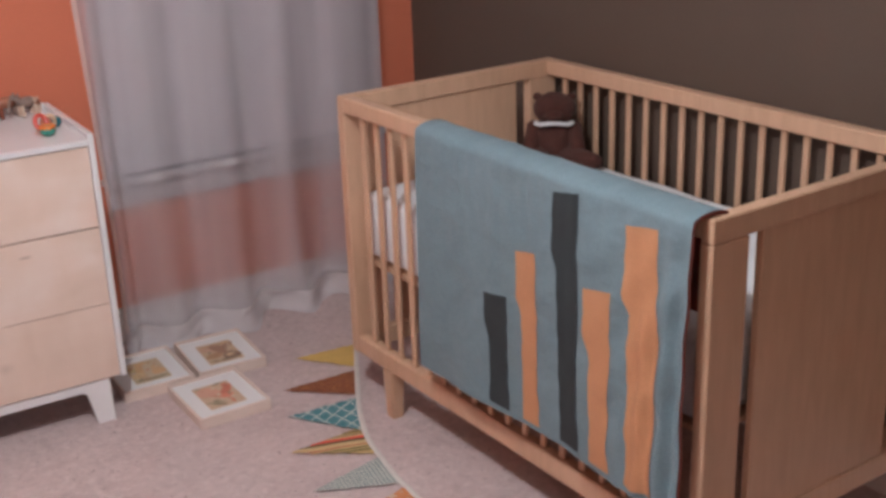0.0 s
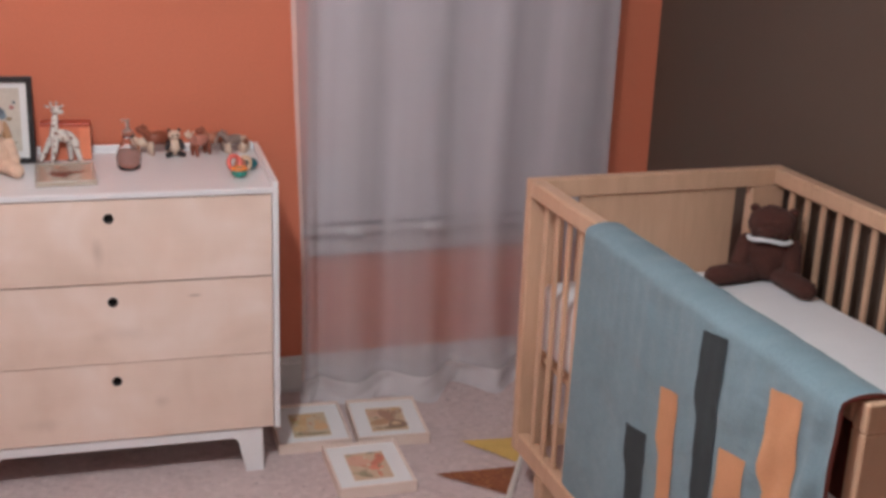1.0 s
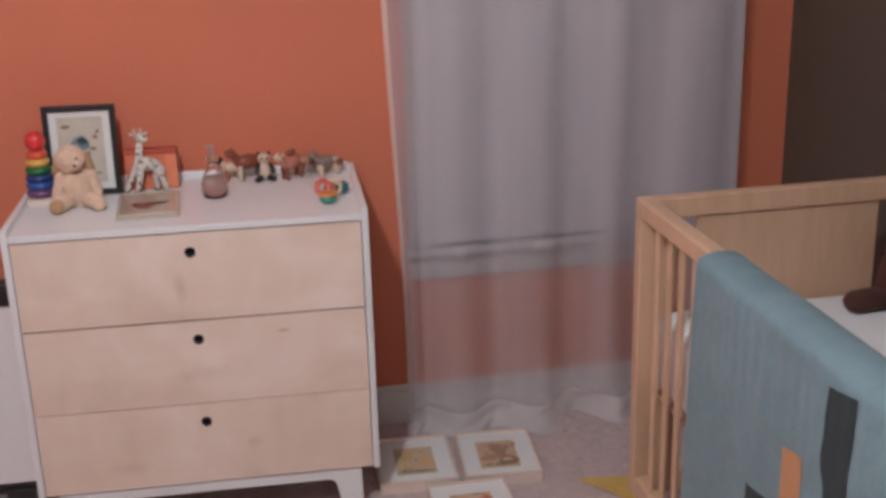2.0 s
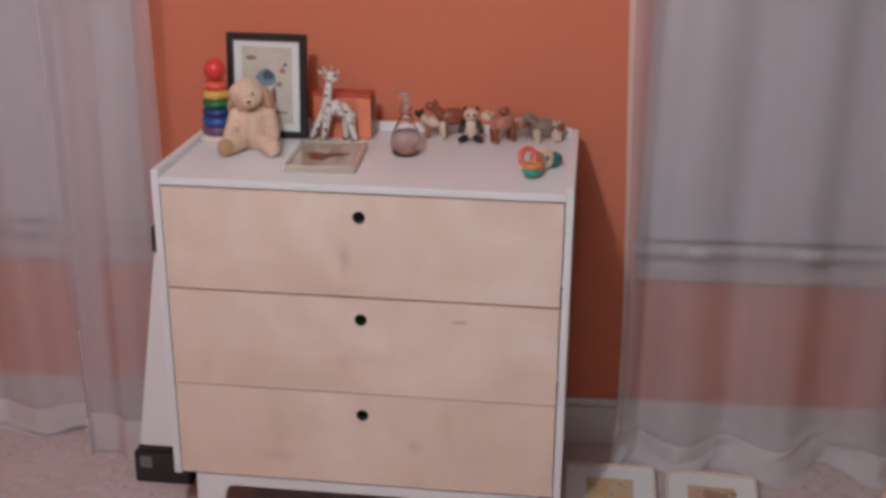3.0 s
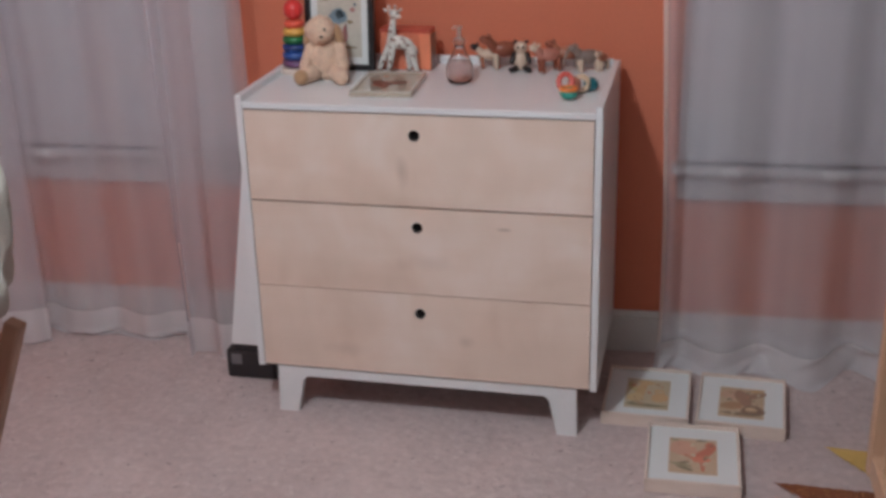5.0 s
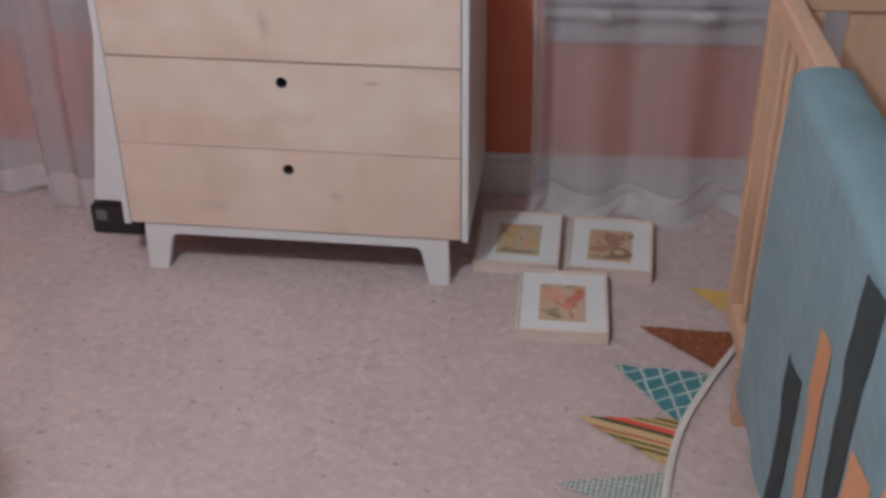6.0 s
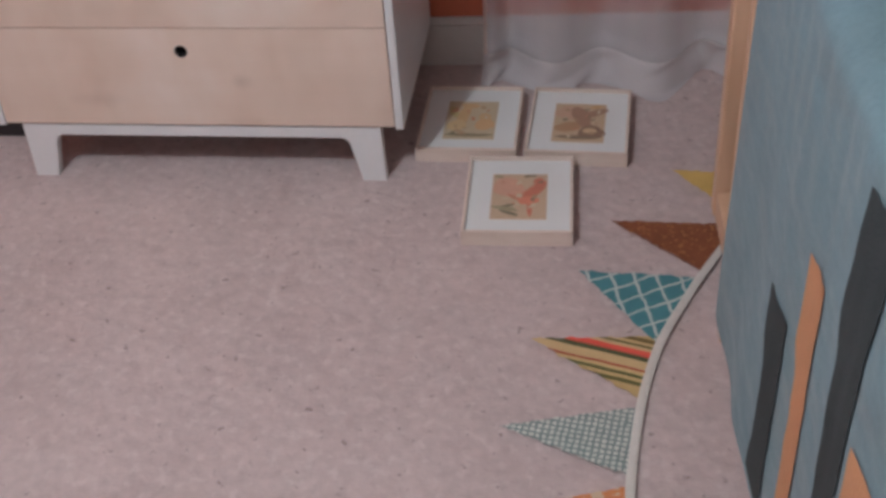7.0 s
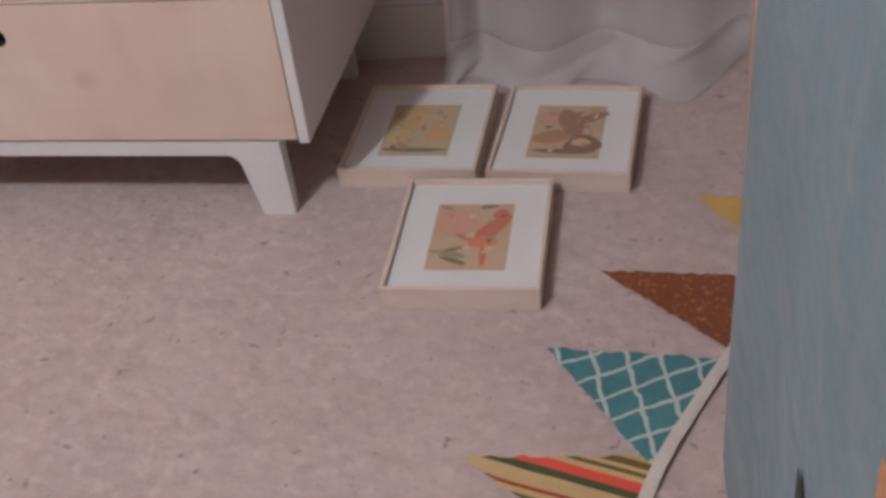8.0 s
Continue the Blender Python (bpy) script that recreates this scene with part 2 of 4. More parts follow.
def birch_material():
    """Oiled birch veneer: cloudy flame figure, a faint long grain and a few soft knots."""
    m = bpy.data.materials.new("birch_veneer")
    m.use_nodes = True
    n, l, p = tools(m)
    co, info, sh = n.new("ShaderNodeTexCoord"), n.new("ShaderNodeObjectInfo"), n.new("ShaderNodeVectorMath")
    sh.operation = "MULTIPLY_ADD"
    sh.inputs[1].default_value = (3.0, 7.0, 5.0)
    l.new(info.outputs["Random"], sh.inputs[0])
    l.new(co.outputs["Object"], sh.inputs[2])
    layers = []
    for size, scale, det, dist in (((1, 1, 1.1), 3.2, 2, 0.9), ((1, 4, 14), 3.0, 5, 0.3), ((1.5, 1.5, 0.7), 9.0, 2, 0.4)):
        mp, nz = n.new("ShaderNodeMapping"), n.new("ShaderNodeTexNoise")
        mp.inputs["Scale"].default_value = size
        nz.inputs["Scale"].default_value, nz.inputs["Detail"].default_value, nz.inputs["Distortion"].default_value = scale, det, dist
        l.new(sh.outputs[0], mp.inputs["Vector"])
        l.new(mp.outputs[0], nz.inputs["Vector"])
        layers.append(nz.outputs["Fac"])
    tone = layers[0]
    for extra, share in ((layers[1], 0.14), (layers[2], 0.36)):
        a = n.new("ShaderNodeMath")
        a.operation = "MULTIPLY_ADD"
        a.inputs[1].default_value = share
        l.new(extra, a.inputs[0])
        l.new(tone, a.inputs[2])
        tone = a.outputs[0]
    ramp = n.new("ShaderNodeValToRGB")
    el = ramp.color_ramp.elements
    el[0].position, el[0].color = 0.50, (0.73, 0.565, 0.468, 1)
    el[1].position, el[1].color = 1.02, (0.87, 0.735, 0.66, 1)
    el.new(0.76).color = (0.81, 0.65, 0.555, 1)
    l.new(tone, ramp.inputs["Fac"])
    src = ramp.outputs[0]
    for at, size, deep in (((0.660, 0, 0.553), (55, 0, 210), 0.55), ((0.412, 0, 0.690), (60, 0, 24), 0.32), ((0.560, 0, 0.245), (38, 0, 50), 0.28),
                           ((0.250, 0, 0.200), (16, 0, 60), 0.16), ((0.470, 0, 0.455), (14, 0, 40), 0.18)):
        off, sc, ln, mr, mk = (n.new("ShaderNodeVectorMath"), n.new("ShaderNodeVectorMath"), n.new("ShaderNodeVectorMath"),
                               n.new("ShaderNodeMapRange"), n.new("ShaderNodeMix"))
        off.operation, sc.operation, ln.operation = "SUBTRACT", "MULTIPLY", "LENGTH"
        off.inputs[1].default_value, sc.inputs[1].default_value = at, size
        l.new(co.outputs["Object"], off.inputs[0])
        l.new(off.outputs[0], sc.inputs[0])
        l.new(sc.outputs[0], ln.inputs[0])
        wob = n.new("ShaderNodeMath")
        wob.operation = "MULTIPLY_ADD"
        wob.inputs[1].default_value = 1.6
        l.new(layers[2], wob.inputs[0])
        l.new(ln.outputs["Value"], wob.inputs[2])
        mr.inputs["From Min"].default_value, mr.inputs["From Max"].default_value = 0.8, 2.0
        mr.inputs["To Min"].default_value, mr.inputs["To Max"].default_value = deep, 0.0
        l.new(wob.outputs[0], mr.inputs["Value"])
        mk.data_type = "RGBA"
        l.new(mr.outputs[0], mk.inputs[0])
        l.new(src, mk.inputs[6])
        mk.inputs[7].default_value = (0.30, 0.20, 0.15, 1)
        src = mk.outputs[2]
    l.new(src, p.inputs["Base Color"])
    p.inputs["Roughness"].default_value = 0.30
    p.inputs["Coat Weight"].default_value, p.inputs["Coat Roughness"].default_value = 0.25, 0.25
    b = n.new("ShaderNodeBump")
    b.inputs["Strength"].default_value, b.inputs["Distance"].default_value = 0.05, 0.002
    l.new(layers[1], b.inputs["Height"])
    l.new(b.outputs[0], p.inputs["Normal"])
    return m


M = {
    "orange": shade("orange_wall_paint", (0.65, 0.193, 0.108), 0.75, 0.05, 2.0, 120, 0.08),
    "brown": shade("brown_wall_paint", (0.100, 0.069, 0.052), 0.75, 0.06, 2.0, 120, 0.08),
    "ceiling": shade("ceiling_paint", (0.75, 0.73, 0.70), 0.85, 0.03, 2.0, 120, 0.08),
    "trim": shade("white_trim_paint", (0.74, 0.72, 0.71), 0.45, 0.04, 4.0, 90, 0.05),
    # assumed colour of the unseen rear wall, pale to bounce light back
    "cream": shade("cream_fill_paint", (0.66, 0.60, 0.54), 0.8, 0.04, 2.0, 120, 0.08),
    "oldtrim": shade("aged_window_paint", (0.58, 0.555, 0.565), 0.5, 0.05, 4.0, 90, 0.05),
    "brightspot": shade("bright_white_spot", (0.93, 0.93, 0.93), 0.25, 0.02, 10, 90, 0.0, coat=0.5),
    "shade": shade("roller_shade_cloth", (0.60, 0.58, 0.61), 0.85, 0.04, 3.0, 200, 0.1),
    "white": shade("white_lacquer", (0.80, 0.805, 0.825), 0.28, 0.03, 4.0, 120, 0.03, coat=0.1),
    "birch": birch_material(),
    "crib": wood("birch_ply", (0.63, 0.405, 0.275), (0.53, 0.33, 0.215), (9, 9, 1.4), 0.45, 0.2),
    "stand": wood("beech_wood", (0.40, 0.235, 0.16), (0.30, 0.165, 0.11), (9, 9, 1.5), 0.5, 0.2),
    "rawwood": wood("raw_pine", (0.78, 0.655, 0.585), (0.68, 0.545, 0.47), (3, 12, 12), 0.7, 0.2),
    "black": shade("black_paint", (0.022, 0.019, 0.021), 0.4, 0.2, 8, 90, 0.05),
    # near-black: the shade inside the dresser is put into the colour
    "hole": shade("painted_gap_shade", (0.012, 0.010, 0.010), 0.9, 0.2, 8, 60, 0.0),
    "carpet": carpet_material(),
    "quilt": quilt_material(),
    "charcoal": shade("charcoal_cotton", (0.026, 0.035, 0.039), 0.9, 0.18, 14, 250, 0.4),
    "apricot": shade("apricot_cotton", (0.49, 0.236, 0.120), 0.9, 0.1, 14, 250, 0.4),
    "lining": shade("rust_lining", (0.23, 0.055, 0.04), 0.9, 0.15, 14, 250, 0.4),
    "sheet": shade("white_crib_sheet", (0.78, 0.785, 0.81), 0.9, 0.05, 8, 200, 0.3),
    "sheer": sheer("sheer_voile", (0.75, 0.715, 0.76), 0.50),
    "hem": sheer("sheer_voile_hem", (0.84, 0.81, 0.83), 0.22),
    "edge": sheer("sheer_voile_edge", (0.80, 0.70, 0.66), 0.12),
    "pane": glassy("window_glass"),
    "bottle": glassy("clear_bottle_plastic", (0.97, 0.95, 0.95), 0.08, 1.30),
    "clearbox": glassy("clear_plastic", (0.9, 0.88, 0.86), 0.35, 1.3),
    "brownplush": shade("dark_brown_plush", (0.068, 0.020, 0.014), 0.95, 0.35, 25, 180, 1.0, sheen=0.05),
    "beigeplush": shade("honey_plush", (0.76, 0.535, 0.40), 0.95, 0.22, 22, 180, 1.0, sheen=0.2),
    "earplush": shade("tan_plush", (0.50, 0.29, 0.16), 0.95, 0.25, 22, 180, 1.0, sheen=0.3),
    "mat": shade("white_mat_board", (0.80, 0.79, 0.79), 0.8, 0.02, 8, 200, 0.05),
    "print": shade("cream_print_paper", (0.60, 0.545, 0.47), 0.8, 0.15, 18, 200, 0.05),
    "rubber": mottled("spotted_rubber", (0.74, 0.70, 0.66), (0.28, 0.15, 0.11), 85, 0.575),
    "coralcard": shade("coral_cardboard", (0.70, 0.20, 0.11), 0.6, 0.12, 12, 150, 0.05),
    "cord": shade("cream_cotton_tape", (0.66, 0.62, 0.58), 0.9, 0.08, 30, 300, 0.4),
    "lace": mottled("white_lace", (0.80, 0.79, 0.80), (0.62, 0.63, 0.66), 55, 0.56),
    "linen": shade("beige_linen", (0.52, 0.47, 0.42), 0.9, 0.12, 10, 250, 0.4),
    "yellow": shade("yellow_cotton", (0.66, 0.44, 0.135), 0.9, 0.12, 30, 300, 0.4),
    "rust": mottled("rust_brown_tweed", (0.235, 0.075, 0.032), (0.42, 0.17, 0.06), 130, 0.60),
    "teal": lattice_material("teal_trellis_cotton", (0.072, 0.225, 0.255), (0.52, 0.57, 0.55), cells=28.0, wide=0.14),
    "striped": stripes_material(),
    "mint": lattice_material("mint_woven_check", (0.62, 0.62, 0.57), (0.23, 0.28, 0.27), 92, 0.38, 4, True),
    "paisley": mottled("orange_floral_cotton", (0.62, 0.24, 0.10), (0.60, 0.45, 0.32), 60, 0.52),
}


def plain(name, r, g, b, rough=0.5, coat=0.0):
    if name not in M:
        M[name] = shade(name, srgb(r, g, b), rough, 0.08, 20, 150, 0.05, coat=coat)
    return M[name]


# ---- building helpers ----
def finish(name, bm, material, smooth=False):
    me = bpy.data.meshes.new(name)
    bmesh.ops.recalc_face_normals(bm, faces=bm.faces[:])
    for f in bm.faces:
        f.smooth = smooth
    bm.to_mesh(me)
    bm.free()
    for m in (material if isinstance(material, (list, tuple)) else [material]):
        me.materials.append(m)
    return me


def part(name, bm, material, parent, label="", smooth=False):
    ob = new(name, finish(name, bm, material, smooth))
    ob.parent = parent
    if label:
        tagged(ob, label)
    return ob


def solo(name, bm, material, label, category, group="", kind="", m=None, smooth=False):
    ob = new(name, finish(name, bm, material, smooth))
    if m is not None:
        ob.matrix_world = m
    return tagged(ob, label, category, group, kind)


def thing(name, m, label, category, group="", kind=""):
    ob = new(name)
    ob.matrix_world = m
    ob.empty_display_size = 0.05
    return tagged(ob, label, category, group, kind)


def box(bm, x0, x1, y0, y1, z0, z1, bevel=0.0, seg=2, mat=0):
    vs = [bm.verts.new((x, y, z)) for x in (x0, x1) for y in (y0, y1) for z in (z0, z1)]
    fs = [bm.faces.new([vs[i] for i in q]) for q in
          ((0, 1, 3, 2), (4, 6, 7, 5), (0, 4, 5, 1), (2, 3, 7, 6), (0, 2, 6, 4), (1, 5, 7, 3))]
    for f in fs:
        f.material_index = mat
    if bevel:
        es = list({e for f in fs for e in f.edges})
        for f in bmesh.ops.bevel(bm, geom=es, offset=bevel, segments=seg, affect="EDGES", profile=0.5)["faces"]:
            f.material_index = mat
    return bm


def lathe(bm, profile, seg=24, m=Matrix(), mat=0):
    """profile: (radius, z) from the bottom up."""
    rings = []
    for r, z in profile:
        if r < 1e-5:
            rings.append([bm.verts.new(m @ Vector((0, 0, z)))])
        else:
            rings.append([bm.verts.new(m @ Vector((r * math.cos(a), r * math.sin(a), z)))
                          for a in (2 * math.pi * k / seg for k in range(seg))])
    for a, b in zip(rings, rings[1:]):
        for k in range(seg):
            q = [a[k % len(a)], a[(k + 1) % len(a)], b[(k + 1) % len(b)], b[k % len(b)]]
            q = list(dict.fromkeys(q))
            if len(q) > 2:
                bm.faces.new(q).material_index = mat
    return bm


def blob(bm, c, r, turn=(0, 0, 0), rough=0.0, sub=3, mat=0):
    """An ellipsoid lump, with a slightly uneven skin."""
    m = pose(*c, *turn) @ Matrix.Diagonal((*r, 1))
    made = bmesh.ops.create_icosphere(bm, subdivisions=sub, radius=1.0)["verts"]
    for v in made:
        d = v.co.normalized()
        k = 1 + rough * noise.noise(d * 2.3 + Vector(c) * 31)
        v.co = m @ (d * k)
    for f in {f for v in made for f in v.link_faces}:
        f.material_index = mat
    return bm


def limb(bm, a, b, r0, r1, seg=10, mat=0):
    """A tapered round bar between two points with rounded ends."""
    a, b = Vector(a), Vector(b)
    d = b - a
    m = Matrix.Translation(a) @ d.to_track_quat("Z", "Y").to_matrix().to_4x4()
    h = d.length
    prof = [(0, -r0 * 0.8), (r0 * 0.7, -r0 * 0.55), (r0, 0), (r1, h), (r1 * 0.7, h + r1 * 0.55), (0, h + r1 * 0.8)]
    return lathe(bm, prof, seg, m, mat)


def tube(bm, pts, r, seg=8, mat=0, closed=False):
    pts = [Vector(p) for p in pts]
    n = len(pts)
    rings = []
    for i, p in enumerate(pts):
        q = pts[(i + 1) % n] if closed or i + 1 < n else p
        o = pts[i - 1] if closed or i else p
        t = (q - o).normalized()
        s = t.cross(Vector((0, 0, 1)))
        s = s.normalized() if s.length > 1e-4 else Vector((1, 0, 0))
        u = s.cross(t)
        rings.append([bm.verts.new(p + r * (math.cos(a) * s + math.sin(a) * u)) for a in (2 * math.pi * k / seg for k in range(seg))])
    for i in range(n if closed else n - 1):
        a, b = rings[i], rings[(i + 1) % n]
        for k in range(seg):
            bm.faces.new((a[k], a[(k + 1) % seg], b[(k + 1) % seg], b[k])).material_index = mat
    if not closed:
        bm.faces.new(rings[0]).material_index = mat
        bm.faces.new(rings[-1]).material_index = mat
    return bm


def slab(bm, outline, z0, z1, mat=0):
    """A flat piece with the given outline (x, y) between two heights."""
    lo = [bm.verts.new((x, y, z0)) for x, y in outline]
    hi = [bm.verts.new((x, y, z1)) for x, y in outline]
    bm.faces.new(lo).material_index = mat
    bm.faces.new(hi).material_index = mat
    for k in range(len(lo)):
        j = (k + 1) % len(lo)
        bm.faces.new((lo[k], lo[j], hi[j], hi[k])).material_index = mat
    return bm


def sheet(bm, nu, nv, place, mat=lambda i, j: 0):
    """A grid of nu x nv cells, each corner from place(s, t) with s, t in 0..1."""
    g = [[bm.verts.new(place(i / nu, j / nv)) for j in range(nv + 1)] for i in range(nu + 1)]
    for i in range(nu):
        for j in range(nv):
            bm.faces.new((g[i][j], g[i + 1][j], g[i + 1][j + 1], g[i][j + 1])).material_index = mat(i, j)
    return bm


# ---- the room: its walls stand slightly askew to the dresser ----
ROOM = pose(1.0, 0.53, 0, 0, 0, 2.6)
U0, U1, V0, HIGH = -2.62, 1.25, -5.1, 2.55
WIN = [(0.13, 1.00), (-2.10, -1.28)]
WZ0, WZ1 = 0.575, 2.02

bm = bmesh.new()
box(bm, U0 - 0.15, U1 + 0.15, V0 - 0.15, 0.15, -0.12, 0.0)
solo("floor", bm, M["carpet"], "wall-to-wall beige pink cut-pile carpet with darker flecks", "carpet", kind="structure", m=ROOM)

bm = bmesh.new()
edges = [U0, WIN[1][0], WIN[1][1], WIN[0][0], WIN[0][1], U1 + 0.15]
for k in range(0, 6, 2):
    box(bm, edges[k], edges[k + 1], 0, 0.15, 0, HIGH)
for a, b in WIN:
    box(bm, a, b, 0, 0.15, 0, WZ0 - 0.02)
    box(bm, a, b, 0, 0.15, WZ1, HIGH)
solo("wall_north", bm, M["orange"], "burnt orange painted wall with two windows", "wall", kind="structure", m=ROOM)
bm = bmesh.new()
box(bm, U1, U1 + 0.15, V0, 0, 0, HIGH)
solo("wall_east", bm, M["brown"], "dark taupe brown painted wall behind the crib", "wall", kind="structure", m=ROOM)
bm = bmesh.new()
box(bm, U0 - 0.15, U0, V0, 0.15, 0, HIGH)
solo("wall_west", bm, M["orange"], "burnt orange painted side wall", "wall", kind="structure", m=ROOM)
# rear wall out of view: made cream to add fill on the crib end
bm = bmesh.new()
box(bm, U0 - 0.15, U1 + 0.15, V0 - 0.15, V0, 0, HIGH)
solo("wall_south", bm, M["cream"], "plain rear wall out of view, cream to bounce fill light", "wall", kind="structure", m=ROOM)
bm = bmesh.new()
box(bm, U0 - 0.15, U1 + 0.15, V0 - 0.15, 0.15, HIGH, HIGH + 0.1)
solo("ceiling", bm, M["ceiling"], "plain white painted ceiling", "ceiling", kind="structure", m=ROOM)


def skirting(name, u0, u1, v0, v1, along):
    bm = bmesh.new()
    if along == "u":
        box(bm, u0, u1, v0, v1, 0, 0.105)
        box(bm, u0, u1, v0 + 0.006, v1, 0.105, 0.125, 0.003)
    else:
        box(bm, u0, u1, v0, v1, 0, 0.105)
        box(bm, u0 + 0.006, u1, v0, v1, 0.105, 0.125, 0.003)
    solo(name, bm, M["trim"], "white painted baseboard along the wall", "baseboard", kind="structure", m=ROOM)


skirting("baseboard_north", U0, U1, -0.017, 0.0, "u")
skirting("baseboard_east", U1 - 0.017, U1, V0, -0.017, "v")


def window(name, a, b):
    w = thing(name, ROOM, "white painted sash window with a deep sill behind sheer curtains", "window", kind="structure")
    bm = bmesh.new()
    box(bm, a - 0.08, a, -0.018, 0, WZ0, WZ1 + 0.09, 0.003)
    box(bm, b, b + 0.08, -0.018, 0, WZ0, WZ1 + 0.09, 0.003)
    box(bm, a, b, -0.018, 0, WZ1, WZ1 + 0.09, 0.003)
    part("window_frame", bm, M["trim"], w)
    bm = bmesh.new()
    box(bm, a - 0.10, b + 0.10, -0.052, 0.06, WZ0 - 0.022, WZ0, 0.005)
    part("window_sill", bm, M["oldtrim"], w)
    bm = bmesh.new()
    box(bm, a - 0.08, b + 0.08, -0.016, 0, WZ0 - 0.105, WZ0 - 0.022, 0.003)
    part("apron", bm, M["oldtrim"], w)
    bm = bmesh.new()
    sheet(bm, 12, 40, lambda p, q: (a - 0.082 + (b - a + 0.164) * p, -0.026 + 0.0015 * math.sin(q * 9), WZ0 + 0.030 + (WZ1 - WZ0 + 0.06) * q))
    blind = part("roller_shade", bm, M["shade"], w, "closed off-white roller shade", smooth=True)
    bm = bmesh.new()
    box(bm, a - 0.082, b + 0.082, -0.036, -0.020, WZ0 + 0.011, WZ0 + 0.031, 0.003)
    part("hem_bar", bm, M["shade"], blind)
    # white blocks added as stand-ins for two bright highlights along the sill edge
    for u, wd in ((a + 0.06, 0.024), (a + 0.325, 0.036)):
        bm = bmesh.new()
        box(bm, u - wd, u + wd, -0.068, -0.0525, WZ0 - 0.019, WZ0 + 0.003, 0.003)
        part("sill_bright_spot", bm, M["brightspot"], w, "small bright white spot on the sill edge")
    mid = 1.30
    for z0, z1, v in ((WZ0, mid + 0.02, 0.065), (mid - 0.02, WZ1, 0.10)):
        s = bmesh.new()
        box(s, a, a + 0.045, v, v + 0.03, z0, z1, 0.003)
        box(s, b - 0.045, b, v, v + 0.03, z0, z1, 0.003)
        box(s, a + 0.045, b - 0.045, v, v + 0.03, z0, z0 + 0.06, 0.003)
        box(s, a + 0.045, b - 0.045, v, v + 0.03, z1 - 0.04, z1, 0.003)
        sash = part("sash", s, M["trim"], w)
        g = bmesh.new()
        box(g, a + 0.045, b - 0.045, v + 0.012, v + 0.016, z0 + 0.06, z1 - 0.04)
        pane = part("pane", g, M["pane"], sash)
        pane.visible_shadow = False
    return w


window("window_1", *WIN[0])
window("window_2", *WIN[1])


def curtain(name, panels, label):
    """Sheer panels of soft folds that hang from a rod and break on the carpet."""
    c = thing(name, ROOM, label, "curtain", group="sheer curtains")
    for u0, u1, v, folds, seed, spare in panels:
        def place(s, t, u0=u0, u1=u1, v=v, folds=folds, seed=seed, spare=spare):
            """The cloth is longer than its drop: the last stretch buckles and lies on the carpet."""
            long, fall = 2.28 + 0.18 * spare, 2.28 - 0.11 * spare
            t = 1 - (1 - t) ** 1.35
            d = t * long
            k = noise.noise(Vector((s * 5, seed, t * 0.8)))
            ph = s * folds * 2 * math.pi + 2.2 * noise.noise(Vector((s * 2.5, seed + 5, t * 0.7)))
            amp = 0.014 + 0.010 * k + 0.008 * t + 0.020 * spare * max(0.0, t - 0.8) / 0.2
            u = u0 + (u1 - u0) * s + 0.022 * noise.noise(Vector((s * 4, t * 2, seed + 9))) * t
            w = v + amp * math.sin(ph) + 0.003 * math.sin(2.3 * ph + seed)
            side = max(0.0, 1 - s / 0.07)
            w -= 0.028 * math.sin(math.pi * min(1.0, s / 0.07))
            u += 0.020 * side * math.sin(6.0 * t + seed)
            if d <= fall or not spare:
                return (u, w, max(2.28 - d, 0.004))
            e = (d - fall) / (long - fall)
            buck = noise.noise(Vector((s * 6, e * 1.3, seed + 2)))
            crease = noise.noise(Vector((s * 15 + e * 2.2, e * 1.6, seed + 4)))
            z = 0.11 * spare * (1 - e) ** 1.5 + 0.050 * spare * max(0.0, buck + 0.12) * math.sin(math.pi * e) + 0.030 * spare * crease * e * (1 - 0.5 * e)
            out = spare * 0.050 * e ** 1.4 * (0.75 + 0.9 * noise.noise(Vector((s * 4.5, seed, 3)))) + 0.012 * math.sin(2.6 * math.pi * e) * (0.5 + buck)
            u += 0.030 * e * noise.noise(Vector((s * 7, e * 2, seed + 11)))
            return (u, w - out + 0.030 * crease * e, max(z, 0.0045 + 0.004 * abs(crease)))
        bm = bmesh.new()
        sheet(bm, 190, 110, place, lambda i, j: 1 if j >= (92 if spare > 0.5 else 98) else 2 if i < 2 else 0)
        part("panel", bm, [M["sheer"], M["hem"], M["edge"]], c, smooth=True)
    lo, hi = min(p[0] for p in panels) - 0.06, max(p[1] for p in panels) + 0.06
    v = panels[0][2]
    bm = bmesh.new()
    tube(bm, [(lo, v, 2.285), (hi, v, 2.285)], 0.009)
    rod = part("rod", bm, M["black"], c, "slim dark curtain rod")
    for u in (lo + 0.04, hi - 0.04):
        bm = bmesh.new()
        tube(bm, [(u, 0.0, 2.285), (u, v, 2.285)], 0.006)
        part("bracket", bm, M["black"], rod)
    return c


curtain("curtain", [(-0.004, 1.060, -0.100, 4.2, 3, 1.0)],
        "pale lilac grey sheer curtain hanging to the carpet beside the dresser")
curtain("curtain", [(-2.20, -1.30, -0.10, 3.5, 14, 0.18), (-1.345, -1.095, -0.205, 1.3, 21, 0.0), (-2.06, -1.79, -0.195, 1.4, 33, 0.0)],
        "pale grey sheer curtain with a doubled panel reaching the carpet")


# ---- dresser ----
DW, DD = 0.89, 0.476


